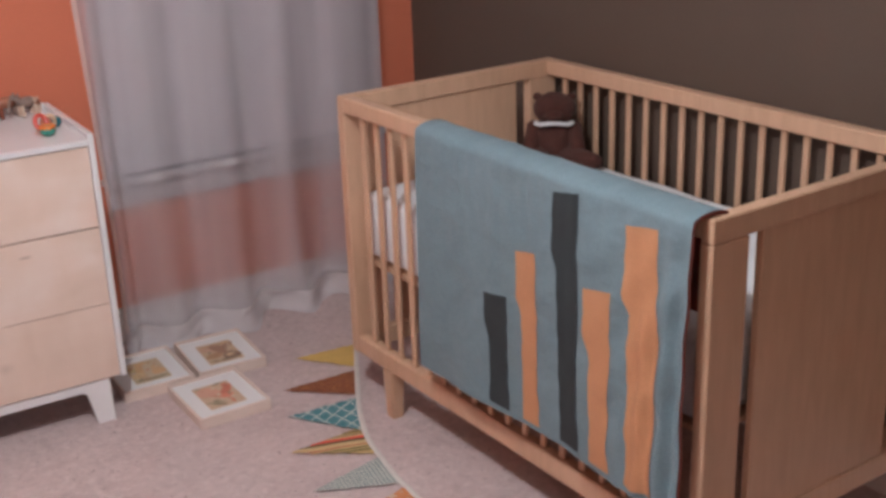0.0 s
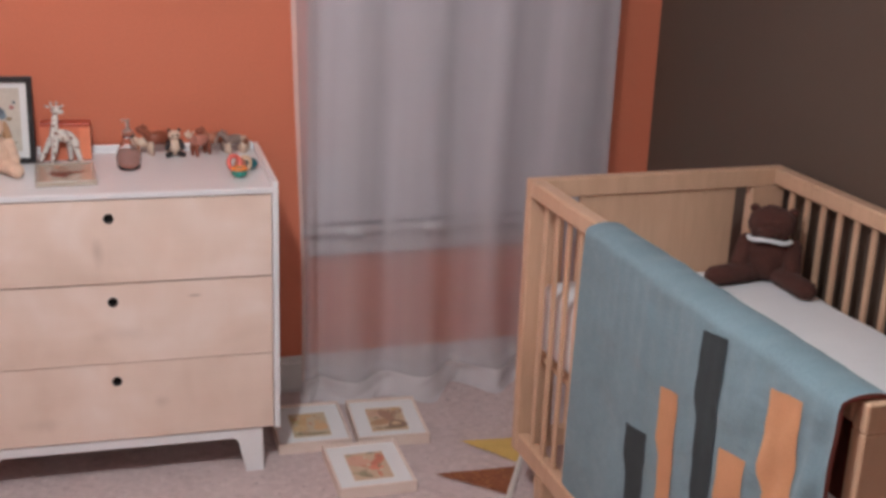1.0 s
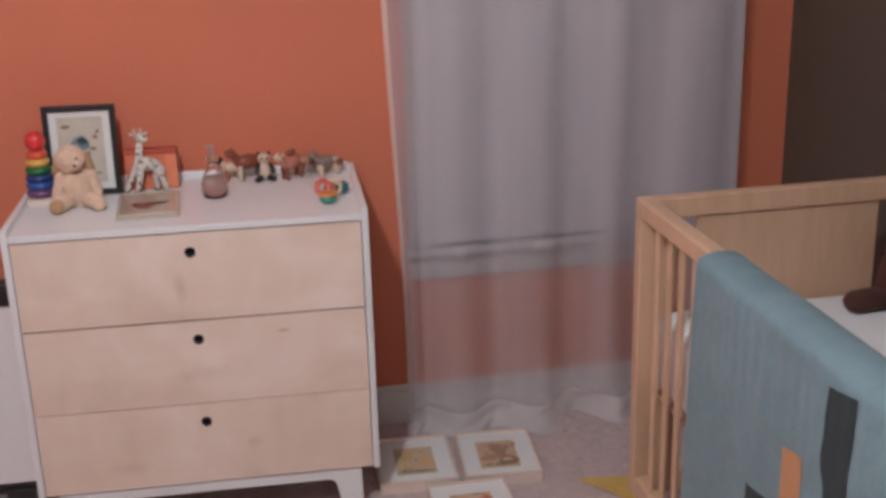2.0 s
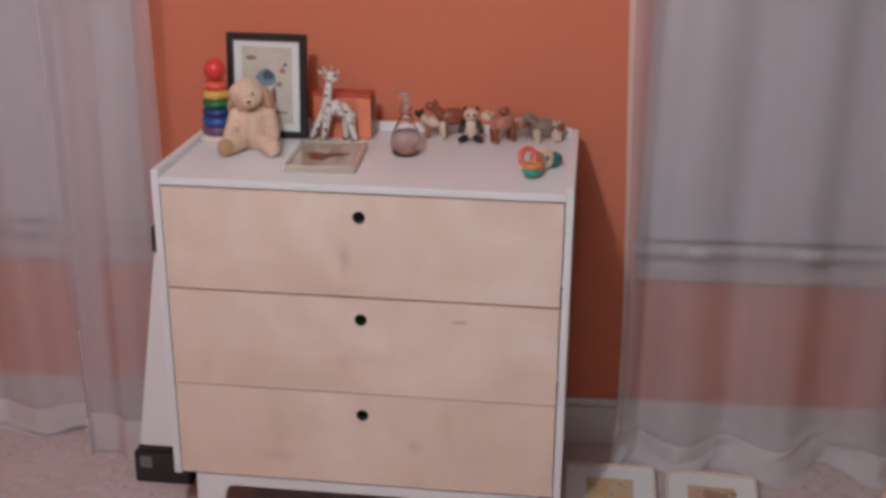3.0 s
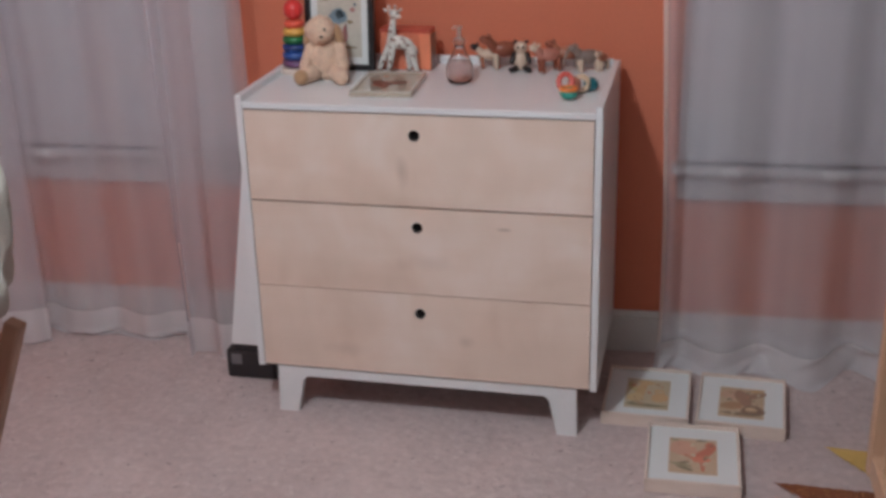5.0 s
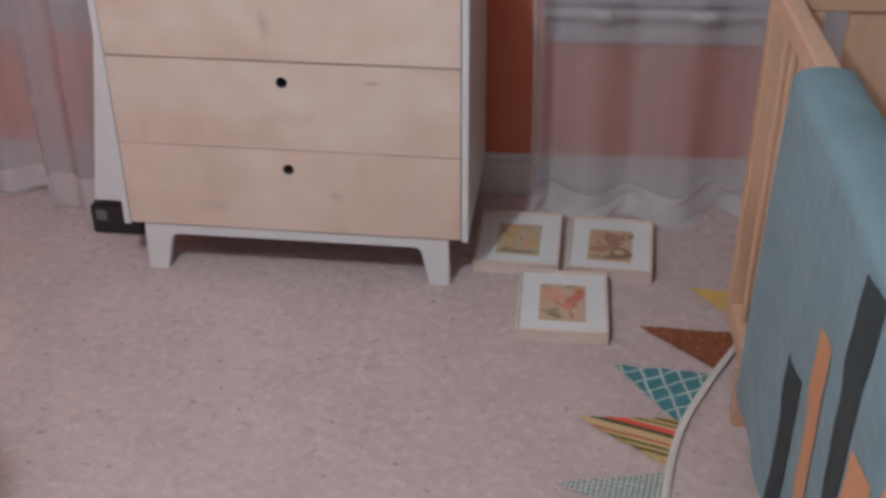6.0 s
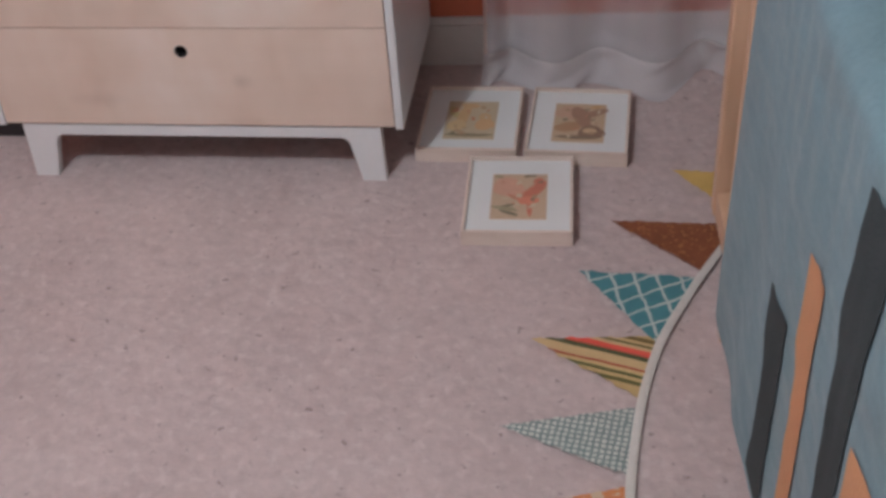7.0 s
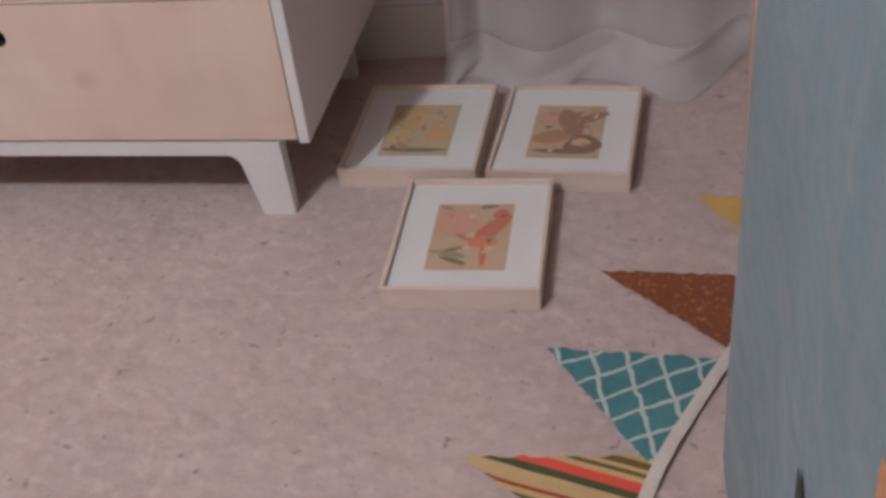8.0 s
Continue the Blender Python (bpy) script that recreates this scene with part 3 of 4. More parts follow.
def dresser():
    d = thing("dresser", Matrix(), "white lacquered three-drawer dresser with pale birch drawer fronts", "dresser")
    bm = bmesh.new()
    box(bm, 0, 0.017, 0, DD, 0.134, 0.864, 0.002)
    part("side_panel", bm, M["white"], d)
    bm = bmesh.new()
    box(bm, DW - 0.017, DW, 0, DD, 0.134, 0.864, 0.002)
    part("side_panel", bm, M["white"], d)
    bm = bmesh.new()
    box(bm, 0.017, DW - 0.017, 0.001, DD - 0.017, 0.832, 0.848, 0.0015)
    part("top", bm, M["white"], d)
    bm = bmesh.new()
    box(bm, 0.017, DW - 0.017, DD - 0.017, DD, 0.134, 0.868, 0.002)
    part("back_panel", bm, M["white"], d)
    bm = bmesh.new()
    box(bm, 0.017, DW - 0.017, 0.02, DD - 0.017, 0.134, 0.147)
    part("bottom_panel", bm, M["white"], d)
    # dividers near-black, so the gaps between drawers look deep in shade
    bm = bmesh.new()
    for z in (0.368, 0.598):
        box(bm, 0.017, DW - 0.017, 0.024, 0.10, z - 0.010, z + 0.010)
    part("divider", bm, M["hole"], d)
    # drawers with a round finger hole each
    for z0, z1, hz in ((0.6005, 0.8285, 0.779), (0.3692, 0.5955, 0.546), (0.1400, 0.3668, 0.315)):
        bm = bmesh.new()
        x0, x1, r, seg, cx, e = 0.0195, DW - 0.0195, 0.0135, 32, DW / 2, 0.022
        fy, by = 0.0015, 0.0205
        for a, b, c, d2 in ((x0, cx - e, z0, z1), (cx + e, x1, z0, z1), (cx - e, cx + e, z0, hz - e), (cx - e, cx + e, hz + e, z1)):
            box(bm, a, b, fy, by, c, d2)
        rim, sq = {}, {}
        for y in (fy, by):
            rim[y], sq[y] = [], []
            for k in range(seg):
                a = 2 * math.pi * k / seg
                u, w = math.cos(a), math.sin(a)
                f = e / max(abs(u), abs(w))
                rim[y].append(bm.verts.new((cx + r * u, y, hz + r * w)))
                sq[y].append(bm.verts.new((cx + f * u, y, hz + f * w)))
        for k in range(seg):
            q = (k + 1) % seg
            for y in (fy, by):
                bm.faces.new((rim[y][k], rim[y][q], sq[y][q], sq[y][k]))
            bm.faces.new((rim[fy][k], rim[fy][q], rim[by][q], rim[by][k])).material_index = 1
        dr = part("drawer", bm, [M["birch"], M["black"]], d, "pale birch drawer front with a round finger hole")
        # box coloured near-black for the shade behind the front and its hole
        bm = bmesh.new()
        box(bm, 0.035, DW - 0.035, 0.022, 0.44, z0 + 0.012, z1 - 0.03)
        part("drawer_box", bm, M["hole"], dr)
    # plinth: front and back boards cut to an apron with splayed feet, side rails
    for y0, y1 in ((0.006, 0.030), (DD - 0.045, DD - 0.021)):
        out = [(0.048, 0.0), (0.099, 0.0), (0.1165, 0.082)]
        out += [(0.1165 + 0.022 * (1 - math.cos(a)), 0.082 + 0.0265 * math.sin(a)) for a in (0.4, 0.8, 1.2, 1.57)]
        right = [(DW - x, z) for x, z in reversed(out)]
        prof = out + right + [(DW - 0.051, 0.1338), (0.051, 0.1338)]
        bm = bmesh.new()
        f = [bm.verts.new((x, y0, z)) for x, z in prof]
        b = [bm.verts.new((x, y1, z)) for x, z in prof]
        n = len(prof)
        bm.faces.new(f)
        bm.faces.new(list(reversed(b)))
        for k in range(n):
            j = (k + 1) % n
            bm.faces.new((f[k], f[j], b[j], b[k]))
        part("leg_frame", bm, M["white"], d, "white apron cut in one with two splayed feet")
    for x0 in (0.07, DW - 0.095):
        bm = bmesh.new()
        box(bm, x0, x0 + 0.025, 0.030, DD - 0.045, 0.107, 0.1338)
        part("side_rail", bm, M["white"], d)
    return d


dresser()
TOP = 0.848


# ---- crib ----
CRIB = pose(1.497, -0.270, 0, 0, 0, 3.0)
CW, CL, CH = 0.765, 1.400, 0.926


def crib():
    """Local axes: x across to the brown wall, y back to the window; the crib reaches from y = 0 to y = -CL."""
    c = thing("crib", CRIB, "birch wood crib with slatted long sides and solid panelled ends", "crib")
    # each end: two broad stiles, a rail across their tops, and a panel that stands free of the stiles
    for y in (-0.034, -CL):
        for x in (0.0, CW - 0.103):
            bm = bmesh.new()
            box(bm, x, x + 0.103, y, y + 0.034, 0.150, CH - 0.052, 0.004)
            part("stile", bm, M["crib"], c)
        bm = bmesh.new()
        box(bm, 0.0, CW, y, y + 0.034, CH - 0.052, CH, 0.005)
        part("end_rail", bm, M["crib"], c)
        bm = bmesh.new()
        box(bm, 0.150, CW - 0.150, y + 0.008, y + 0.026, 0.206, CH - 0.052, 0.002)
        part("end_panel", bm, M["crib"], c)
        bm = bmesh.new()
        box(bm, 0.103, CW - 0.103, y + 0.002, y + 0.032, 0.150, 0.206, 0.003)
        part("bottom_end_rail", bm, M["crib"], c)
    slat_me = None
    for x in (0.0, CW - 0.040):
        bm = bmesh.new()
        box(bm, x, x + 0.040, -CL + 0.034, -0.034, CH - 0.046, CH, 0.006, 3)
        part("side_rail", bm, M["crib"], c)
        bm = bmesh.new()
        box(bm, x + 0.003, x + 0.037, -CL + 0.034, -0.034, 0.150, 0.206, 0.005, 3)
        part("bottom_side_rail", bm, M["crib"], c)
        count = 18
        for k in range(count):
            y = -0.034 - (CL - 0.068) * (k + 1) / (count + 1)
            if slat_me is None:
                bm = bmesh.new()
                box(bm, -0.006, 0.006, -0.0095, 0.0095, 0.206, CH - 0.046, 0.004, 2)
                slat_me = finish("slat", bm, M["crib"])
            s = new("slat", slat_me)
            s.parent = c
            s.location = (x + 0.020, y, 0)
    for x in (0.001, CW - 0.046):
        for y in (-0.215, -CL + 0.165):
            bm = bmesh.new()
            lo = [(x + 0.003, y + 0.006), (x + 0.040, y + 0.006), (x + 0.040, y + 0.044), (x + 0.003, y + 0.044)]
            hi = [(x, y), (x + 0.045, y), (x + 0.045, y + 0.05), (x, y + 0.05)]
            a = [bm.verts.new((*p, 0.0)) for p in lo]
            b = [bm.verts.new((*p, 0.150)) for p in hi]
            bm.faces.new(a)
            bm.faces.new(b)
            for k in range(4):
                bm.faces.new((a[k], a[(k + 1) % 4], b[(k + 1) % 4], b[k]))
            bmesh.ops.bevel(bm, geom=[e for e in bm.edges if abs(e.verts[0].co.z - e.verts[1].co.z) > 0.1], offset=0.004, segments=2, affect="EDGES")
            part("leg", bm, M["crib"], c)
    bm = bmesh.new()
    box(bm, 0.042, CW - 0.042, -CL + 0.038, -0.038, 0.436, 0.450)
    part("mattress_base", bm, M["crib"], c)
    return c


crib()
mattress = thing("crib_mattress", CRIB, "crib mattress in a smooth white fitted sheet", "mattress")
bm = bmesh.new()
box(bm, 0.050, CW - 0.050, -CL + 0.052, -0.050, 0.451, 0.630, 0.026, 3)
part("core", bm, M["ceiling"], mattress, smooth=True)
bm = bmesh.new()
box(bm, 0.044, CW - 0.044, -CL + 0.046, -0.044, 0.455, 0.652, 0.024, 4)
bmesh.ops.subdivide_edges(bm, edges=[e for e in bm.edges if e.calc_length() > 0.3], cuts=24, use_grid_fill=True)
for v in bm.verts:
    v.co.z += 0.006 * noise.noise(v.co * 6)
    v.co.x += 0.003 * noise.noise(v.co * 8)
part("fitted_sheet", bm, M["sheet"], mattress, smooth=True)


# quilt hung over the long side of the crib
QY0, QY1, QZ0 = -0.462, -1.388, 0.296


def drape(y, z):
    """How far the outer fall stands off the rail, towards the room."""
    f = (CH - z) / CH
    w = noise.noise(Vector((y * 3.1, z * 1.6, 4.2)))
    w2 = noise.noise(Vector((y * 9.0, z * 2.0, 1.7)))
    edge = max(0.0, (y - QY1) / 0.19)
    roll = 0.012 * math.sin(y * 118 + 3 * z) * max(0.0, 1 - edge)
    belly = math.exp(-((y + 1.15) / 0.20) ** 2) * min(1.0, f * 4)
    slant = 0.0035 * math.sin((y + 0.8 * z) * 48 + 4 * w) * math.exp(-((y + 1.28) / 0.16) ** 2) * min(1.0, f * 6)
    return slant + 0.010 * belly + 0.034 + 0.014 * f + 0.030 * f * w + 0.008 * w2 * min(1, f * 4) + roll * min(1, 3 * f) + 0.005 * noise.noise(Vector((y * 34, z * 2.5, 9))) * math.exp(-f * 4.5) * min(1, f * 25)


def quilt():
    q = thing("baby_quilt", CRIB, "blue grey quilt with charcoal and apricot strips over the crib rail", "quilt")
    th = 0.011
    inner = 0.70

    def path(t, y, off):
        """From the outer hem (t = 0) up, over the rail, and down inside (t = 1)."""
        up = CH - QZ0
        total = up + 0.075 + (CH - inner)
        d = t * total
        sag = 0.005 * noise.noise(Vector((y * 4, 2, 2))) + 0.003 * noise.noise(Vector((y * 16, t * 9, 5)))
        if d < up - 0.012:
            z = QZ0 + d + 0.012 * noise.noise(Vector((y * 2.5, 7, 1))) * (1 - d / up)
            return (-drape(y, z) - off, y, z)
        if d < up + 0.075:
            a = (d - up + 0.012) / 0.087 * math.pi
            outer, inward = drape(y, CH - 0.012) + off, 0.046 + off
            x0, rx = (inward - outer) / 2, (inward + outer) / 2
            return (x0 - rx * math.cos(a), y, CH - 0.006 + (0.009 + off) * math.sin(a) + sag)
        z = CH - (d - up - 0.075)
        return (0.046 + off + 0.004 + 0.004 * noise.noise(Vector((y * 5, z * 3, 8))), y, z)

    ny, nt = 160, 80
    bm = bmesh.new()
    sheet(bm, ny, nt, lambda s, t: path(t, QY0 + (QY1 - QY0) * s, th))
    part("face", bm, M["quilt"], q, smooth=True)
    bm = bmesh.new()
    sheet(bm, ny, nt, lambda s, t: path(t, QY0 + (QY1 - QY0) * s, 0.002))
    part("lining", bm, M["lining"], q, "rust red lining cloth", smooth=True)
    # bound edges between face and lining
    for y in (QY0, QY1):
        bm = bmesh.new()
        sheet(bm, 1, nt, lambda s, t, y=y: path(t, y, 0.002 + (th - 0.002) * s))
        part("side_binding", bm, M["lining"], q)
    for t in (0, 1):
        bm = bmesh.new()
        sheet(bm, ny, 1, lambda s, k, t=t: path(t, QY0 + (QY1 - QY0) * s, 0.002 + (th - 0.002) * k))
        part("end_binding", bm, M["quilt"], q)
    # strips: a wide head that steps in to a slimmer tail
    for y0, y1, ztop, step, mat in STRIPS:
        bm = bmesh.new()
        rows = 40
        def place(s, t, y0=y0, y1=y1, ztop=ztop, step=step):
            z = ztop + (QZ0 + 0.016 - ztop) * t
            k = min(1.0, max(0.0, (step - z) / 0.035))
            a = y0 - 0.018 * k - 0.010 * max(0, (step - z)) / 0.4 + 0.004 * noise.noise(Vector((z * 26, y0 * 9, 2)))
            b = y1 - k * (0.004 + 0.006 * math.sin(z * 11)) - 0.012 * max(0, (step - z)) / 0.4
            b += 0.004 * noise.noise(Vector((z * 24, y1 * 9, 6)))
            y = a + (b - a) * s
            z -= 0.014 * (1 - t) * (1 - s)
            return (-drape(y, z) - th - 0.0020, y, z)
        sheet(bm, 12, rows, place)
        part("strip", bm, M[mat], q, mat + " cotton strip", smooth=True)
    return q


STRIPS = [(-0.742, -0.830, 0.602, 0.52, "charcoal"), (-0.862, -0.936, 0.738, 0.62, "apricot"), (-0.990, -1.072, 0.908, 0.77, "charcoal"),
          (-1.102, -1.185, 0.726, 0.62, "apricot"), (-1.216, -1.306, 0.893, 0.74, "apricot")]
quilt()


def lump(name, build, material, parent, label=""):
    """One stuffed piece of a soft toy."""
    bm = bmesh.new()
    build(bm)
    return part(name, bm, material, parent, label, smooth=True)


def plush_bear():
    t = thing("plush_bear", CRIB @ pose(CW - 0.118, -0.168, 0.653, 0, 0, -42) @ Matrix.Diagonal((1.0, 0.96, 0.85, 1)),
              "dark brown plush bear with a white collar sitting on the mattress", "soft toy")
    fur = M["brownplush"]
    lump("body", lambda bm: blob(bm, (0, 0, 0.080), (0.068, 0.060, 0.086), rough=0.08), fur, t)
    head = lump("head", lambda bm: blob(bm, (0.0, -0.014, 0.190), (0.063, 0.058, 0.057), rough=0.08), fur, t)
    lump("muzzle", lambda bm: blob(bm, (0.0, -0.066, 0.178), (0.029, 0.020, 0.020), rough=0.05), fur, head)
    for s in (-1, 1):
        lump("ear", lambda bm: blob(bm, (s * 0.050, 0.0, 0.228), (0.014, 0.010, 0.014)), fur, head)
        lump("arm", lambda bm: limb(bm, (s * 0.058, -0.005, 0.125), (s * 0.070, -0.052, 0.050), 0.026, 0.025), fur, t)
        lump("leg", lambda bm: limb(bm, (s * 0.040, -0.030, 0.032), (s * 0.118, -0.125, 0.031), 0.033, 0.031), fur, t)
    lump("collar", lambda bm: tube(bm, [(0.056 * math.cos(a), -0.014 + 0.053 * math.sin(a), 0.146 + 0.005 * math.sin(3 * a)) for a in
                                        (math.pi + math.pi * k / 14 for k in range(1, 14))], 0.008, 8), M["sheet"], t, "white cloth collar")


plush_bear()


# ---- things on the dresser ----
def stacking_rings():
    t = thing("stacking_rings", pose(0.050, 0.322, TOP), "wooden ring stacker in rainbow colours with a red ball", "toy")
    bm = bmesh.new()
    lathe(bm, [(0, 0), (0.046, 0), (0.048, 0.006), (0.045, 0.014), (0, 0.015)], 28)
    part("base", bm, M["rawwood"], t, "natural wooden base")
    z = 0.0155
    for name, r, c in (("violet", 0.0375, (105, 70, 110)), ("blue", 0.0365, (45, 85, 160)), ("navy", 0.035, (35, 60, 120)),
                       ("green", 0.033, (35, 110, 60)), ("gold", 0.031, (225, 175, 90)), ("coral", 0.027, (225, 90, 70))):
        bm = bmesh.new()
        h = 0.0205
        lathe(bm, [(0.006, z), (r - 0.006, z), (r, z + 0.006), (r, z + h - 0.006), (r - 0.006, z + h), (0.006, z + h)], 28)
        part("ring", bm, plain("ring_" + name, *c, 0.35, 0.3), t, name + " wooden ring", smooth=True)
        z += h
    bm = bmesh.new()
    lathe(bm, [(0.005, 0.014), (0.005, z + 0.008), (0, z + 0.009)], 12)
    part("peg", bm, M["rawwood"], t)
    bm = bmesh.new()
    blob(bm, (0, 0, z + 0.026), (0.0265, 0.0265, 0.0265))
    part("ball", bm, plain("ball_red", 225, 60, 60, 0.3, 0.4), t, "glossy red wooden ball", smooth=True)


def picture_frame():
    """Black frame that leans back a little."""
    p = thing("framed_picture", pose(0.160, 0.358, TOP, -4, 0, -2), "black framed picture with a white mat standing on the dresser", "picture frame")
    w, h, b = 0.095, 0.243, 0.0155
    bm = bmesh.new()
    box(bm, -w, -w + b, -0.01, 0.012, 0, h, 0.002)
    box(bm, w - b, w, -0.01, 0.012, 0, h, 0.002)
    box(bm, -w + b, w - b, -0.01, 0.012, 0, b, 0.002)
    box(bm, -w + b, w - b, -0.01, 0.012, h - b, h, 0.002)
    part("frame", bm, M["black"], p)
    bm = bmesh.new()
    box(bm, -w + b, w - b, -0.001, 0.010, b, h - b)
    part("mat", bm, M["mat"], p, "white mat board")
    bm = bmesh.new()
    box(bm, -0.060, 0.060, -0.0035, -0.001, 0.034, 0.212)
    pr = part("print", bm, M["print"], p, "pale print with a teal cloud and a rose figure")
    shapes = [((-0.030, 0.140), (0.056, 0.046), "print_teal", (128, 146, 158)), ((-0.012, 0.146), (0.030, 0.026), "print_slate", (92, 104, 116)),
              ((0.006, 0.094), (0.018, 0.050), "print_rose", (178, 122, 118)), ((0.014, 0.104), (0.008, 0.040), "print_plum", (140, 96, 98)),
              ((-0.030, 0.092), (0.009, 0.050), "print_sand", (150, 130, 105)), ((0.030, 0.158), (0.016, 0.014), "print_rose", (178, 122, 118)),
              ((0.040, 0.172), (0.010, 0.010), "print_slate", (92, 104, 116)), ((-0.056, 0.060), (0.112, 0.010), "print_sand", (150, 130, 105)),
              ((0.020, 0.126), (0.020, 0.012), "print_sand", (150, 130, 105)), ((-0.052, 0.186), (0.030, 0.012), "print_sand", (150, 130, 105))]
    for (x, z), (sx, sz), name, c in shapes:
        bm = bmesh.new()
        k = 14
        vs = [bm.verts.new((x + sx * (0.5 + 0.5 * math.cos(6.283 * i / k) * (0.85 + 0.15 * math.sin(3 * i))), -0.0048, z + sz * 0.5 * math.sin(6.283 * i / k) * (0.9 + 0.1 * math.cos(2 * i))))
              for i in range(k)]
        bm.faces.new(vs)
        part("shape", bm, plain(name, *c, 0.8), pr)
    bm = bmesh.new()
    box(bm, -0.02, 0.02, 0.013, 0.016, 0.0, 0.16)
    part("easel_back", bm, M["black"], p)


def plush_dog():
    t = thing("plush_dog", pose(0.154, 0.262, TOP, 0, 0, 6) @ Matrix.Scale(0.92, 4), "honey coloured plush dog with tan ears sitting on the dresser", "soft toy")
    fur, dark = M["beigeplush"], M["earplush"]
    lump("body", lambda bm: blob(bm, (0, 0, 0.055), (0.054, 0.047, 0.062), rough=0.20), fur, t)
    head = lump("head", lambda bm: blob(bm, (-0.010, -0.014, 0.140), (0.042, 0.038, 0.040), rough=0.22), fur, t)
    lump("muzzle", lambda bm: blob(bm, (0.000, -0.048, 0.126), (0.019, 0.018, 0.015), rough=0.1), fur, head)
    lump("nose", lambda bm: blob(bm, (0.002, -0.066, 0.130), (0.006, 0.004, 0.004), sub=1), M["black"], head)
    lump("eye", lambda bm: blob(bm, (0.008, -0.047, 0.146), (0.004, 0.004, 0.004), sub=1), M["black"], head)
    for s in (-1, 1):
        lump("ear", lambda bm: blob(bm, (s * 0.042 - 0.006, 0.002, 0.120), (0.014, 0.019, 0.036), (0, s * -16, 0), 0.08), dark, head)
        lump("arm", lambda bm: limb(bm, (s * 0.040, -0.008, 0.090), (s * 0.054, -0.042, 0.040), 0.018, 0.017), fur, t)
        leg = lump("leg", lambda bm: limb(bm, (s * 0.030, -0.03, 0.024), (s * 0.054, -0.076, 0.022), 0.025, 0.023), fur, t)
        lump("paw", lambda bm: blob(bm, (s * 0.056, -0.088, 0.0225), (0.021, 0.016, 0.022)), dark if s < 0 else fur, leg)


def rubber_giraffe():
    bm = bmesh.new()
    blob(bm, (0.012, 0, 0.098), (0.038, 0.020, 0.023), (0, 16, 0), rough=0.04)
    limb(bm, (-0.018, 0, 0.100), (-0.010, 0, 0.178), 0.0155, 0.0090)
    blob(bm, (-0.006, -0.004, 0.192), (0.019, 0.014, 0.013), (0, 18, 0))
    blob(bm, (0.006, -0.012, 0.186), (0.011, 0.009, 0.008))
    for s in (-1, 1):
        limb(bm, (-0.012 + s * 0.006, 0.002, 0.201), (-0.013 + s * 0.010, 0.002, 0.217), 0.0028, 0.0044, 8)
        blob(bm, (-0.012 + s * 0.022, 0.003, 0.203), (0.009, 0.004, 0.005), (0, s * -25, 0))
        blob(bm, (-0.004 + s * 0.009, -0.016, 0.196), (0.003, 0.003, 0.003), sub=1, mat=1)
        limb(bm, (-0.018 + s * 0.006, s * -0.010, 0.092), (-0.044 + s * 0.018, s * -0.016, 0.010), 0.0120, 0.0082)
        limb(bm, (0.036 + s * 0.006, s * -0.010, 0.084), (0.046 + s * 0.014, s * -0.016, 0.010), 0.0120, 0.0082)
        for x in (-0.044 + s * 0.018, 0.046 + s * 0.014):
            blob(bm, (x - 0.003, s * -0.018, 0.006), (0.0105, 0.0095, 0.006), sub=2, mat=2)
    tube(bm, [(0.048, 0, 0.092), (0.058, 0, 0.076), (0.058, 0, 0.060)], 0.003, 6)
    solo("toy_giraffe", bm, [M["rubber"], M["black"], plain("hoof_brown", 120, 84, 70, 0.5)], "white rubber toy giraffe with brown spots on the dresser", "toy",
         m=pose(0.322, 0.342, TOP, 0, 0, 4) @ Matrix.Diagonal((0.86, 0.86, 0.80, 1)), smooth=True)


def gift_box():
    g = thing("gift_box", pose(0.336, 0.398, TOP, 0, 0, -2), "coral cardboard toy box with a clear plastic window", "box")
    bm = bmesh.new()
    box(bm, -0.068, 0.068, -0.026, 0.026, 0.0, 0.098, 0.002)
    part("carton", bm, M["coralcard"], g)
    bm = bmesh.new()
    box(bm, -0.069, 0.069, -0.027, 0.027, 0.0985, 0.107, 0.002)
    part("lid", bm, plain("box_lid", 190, 80, 60, 0.4), g)
    bm = bmesh.new()
    box(bm, 0.040, 0.0695, -0.0290, -0.0265, 0.004, 0.096)
    part("side_band", bm, plain("box_band", 235, 140, 105, 0.5), g, "pale apricot band")
    bm = bmesh.new()
    box(bm, 0.0685, 0.0705, -0.024, 0.024, 0.004, 0.094)
    part("clear_window", bm, plain("box_side", 120, 85, 70, 0.3), g)


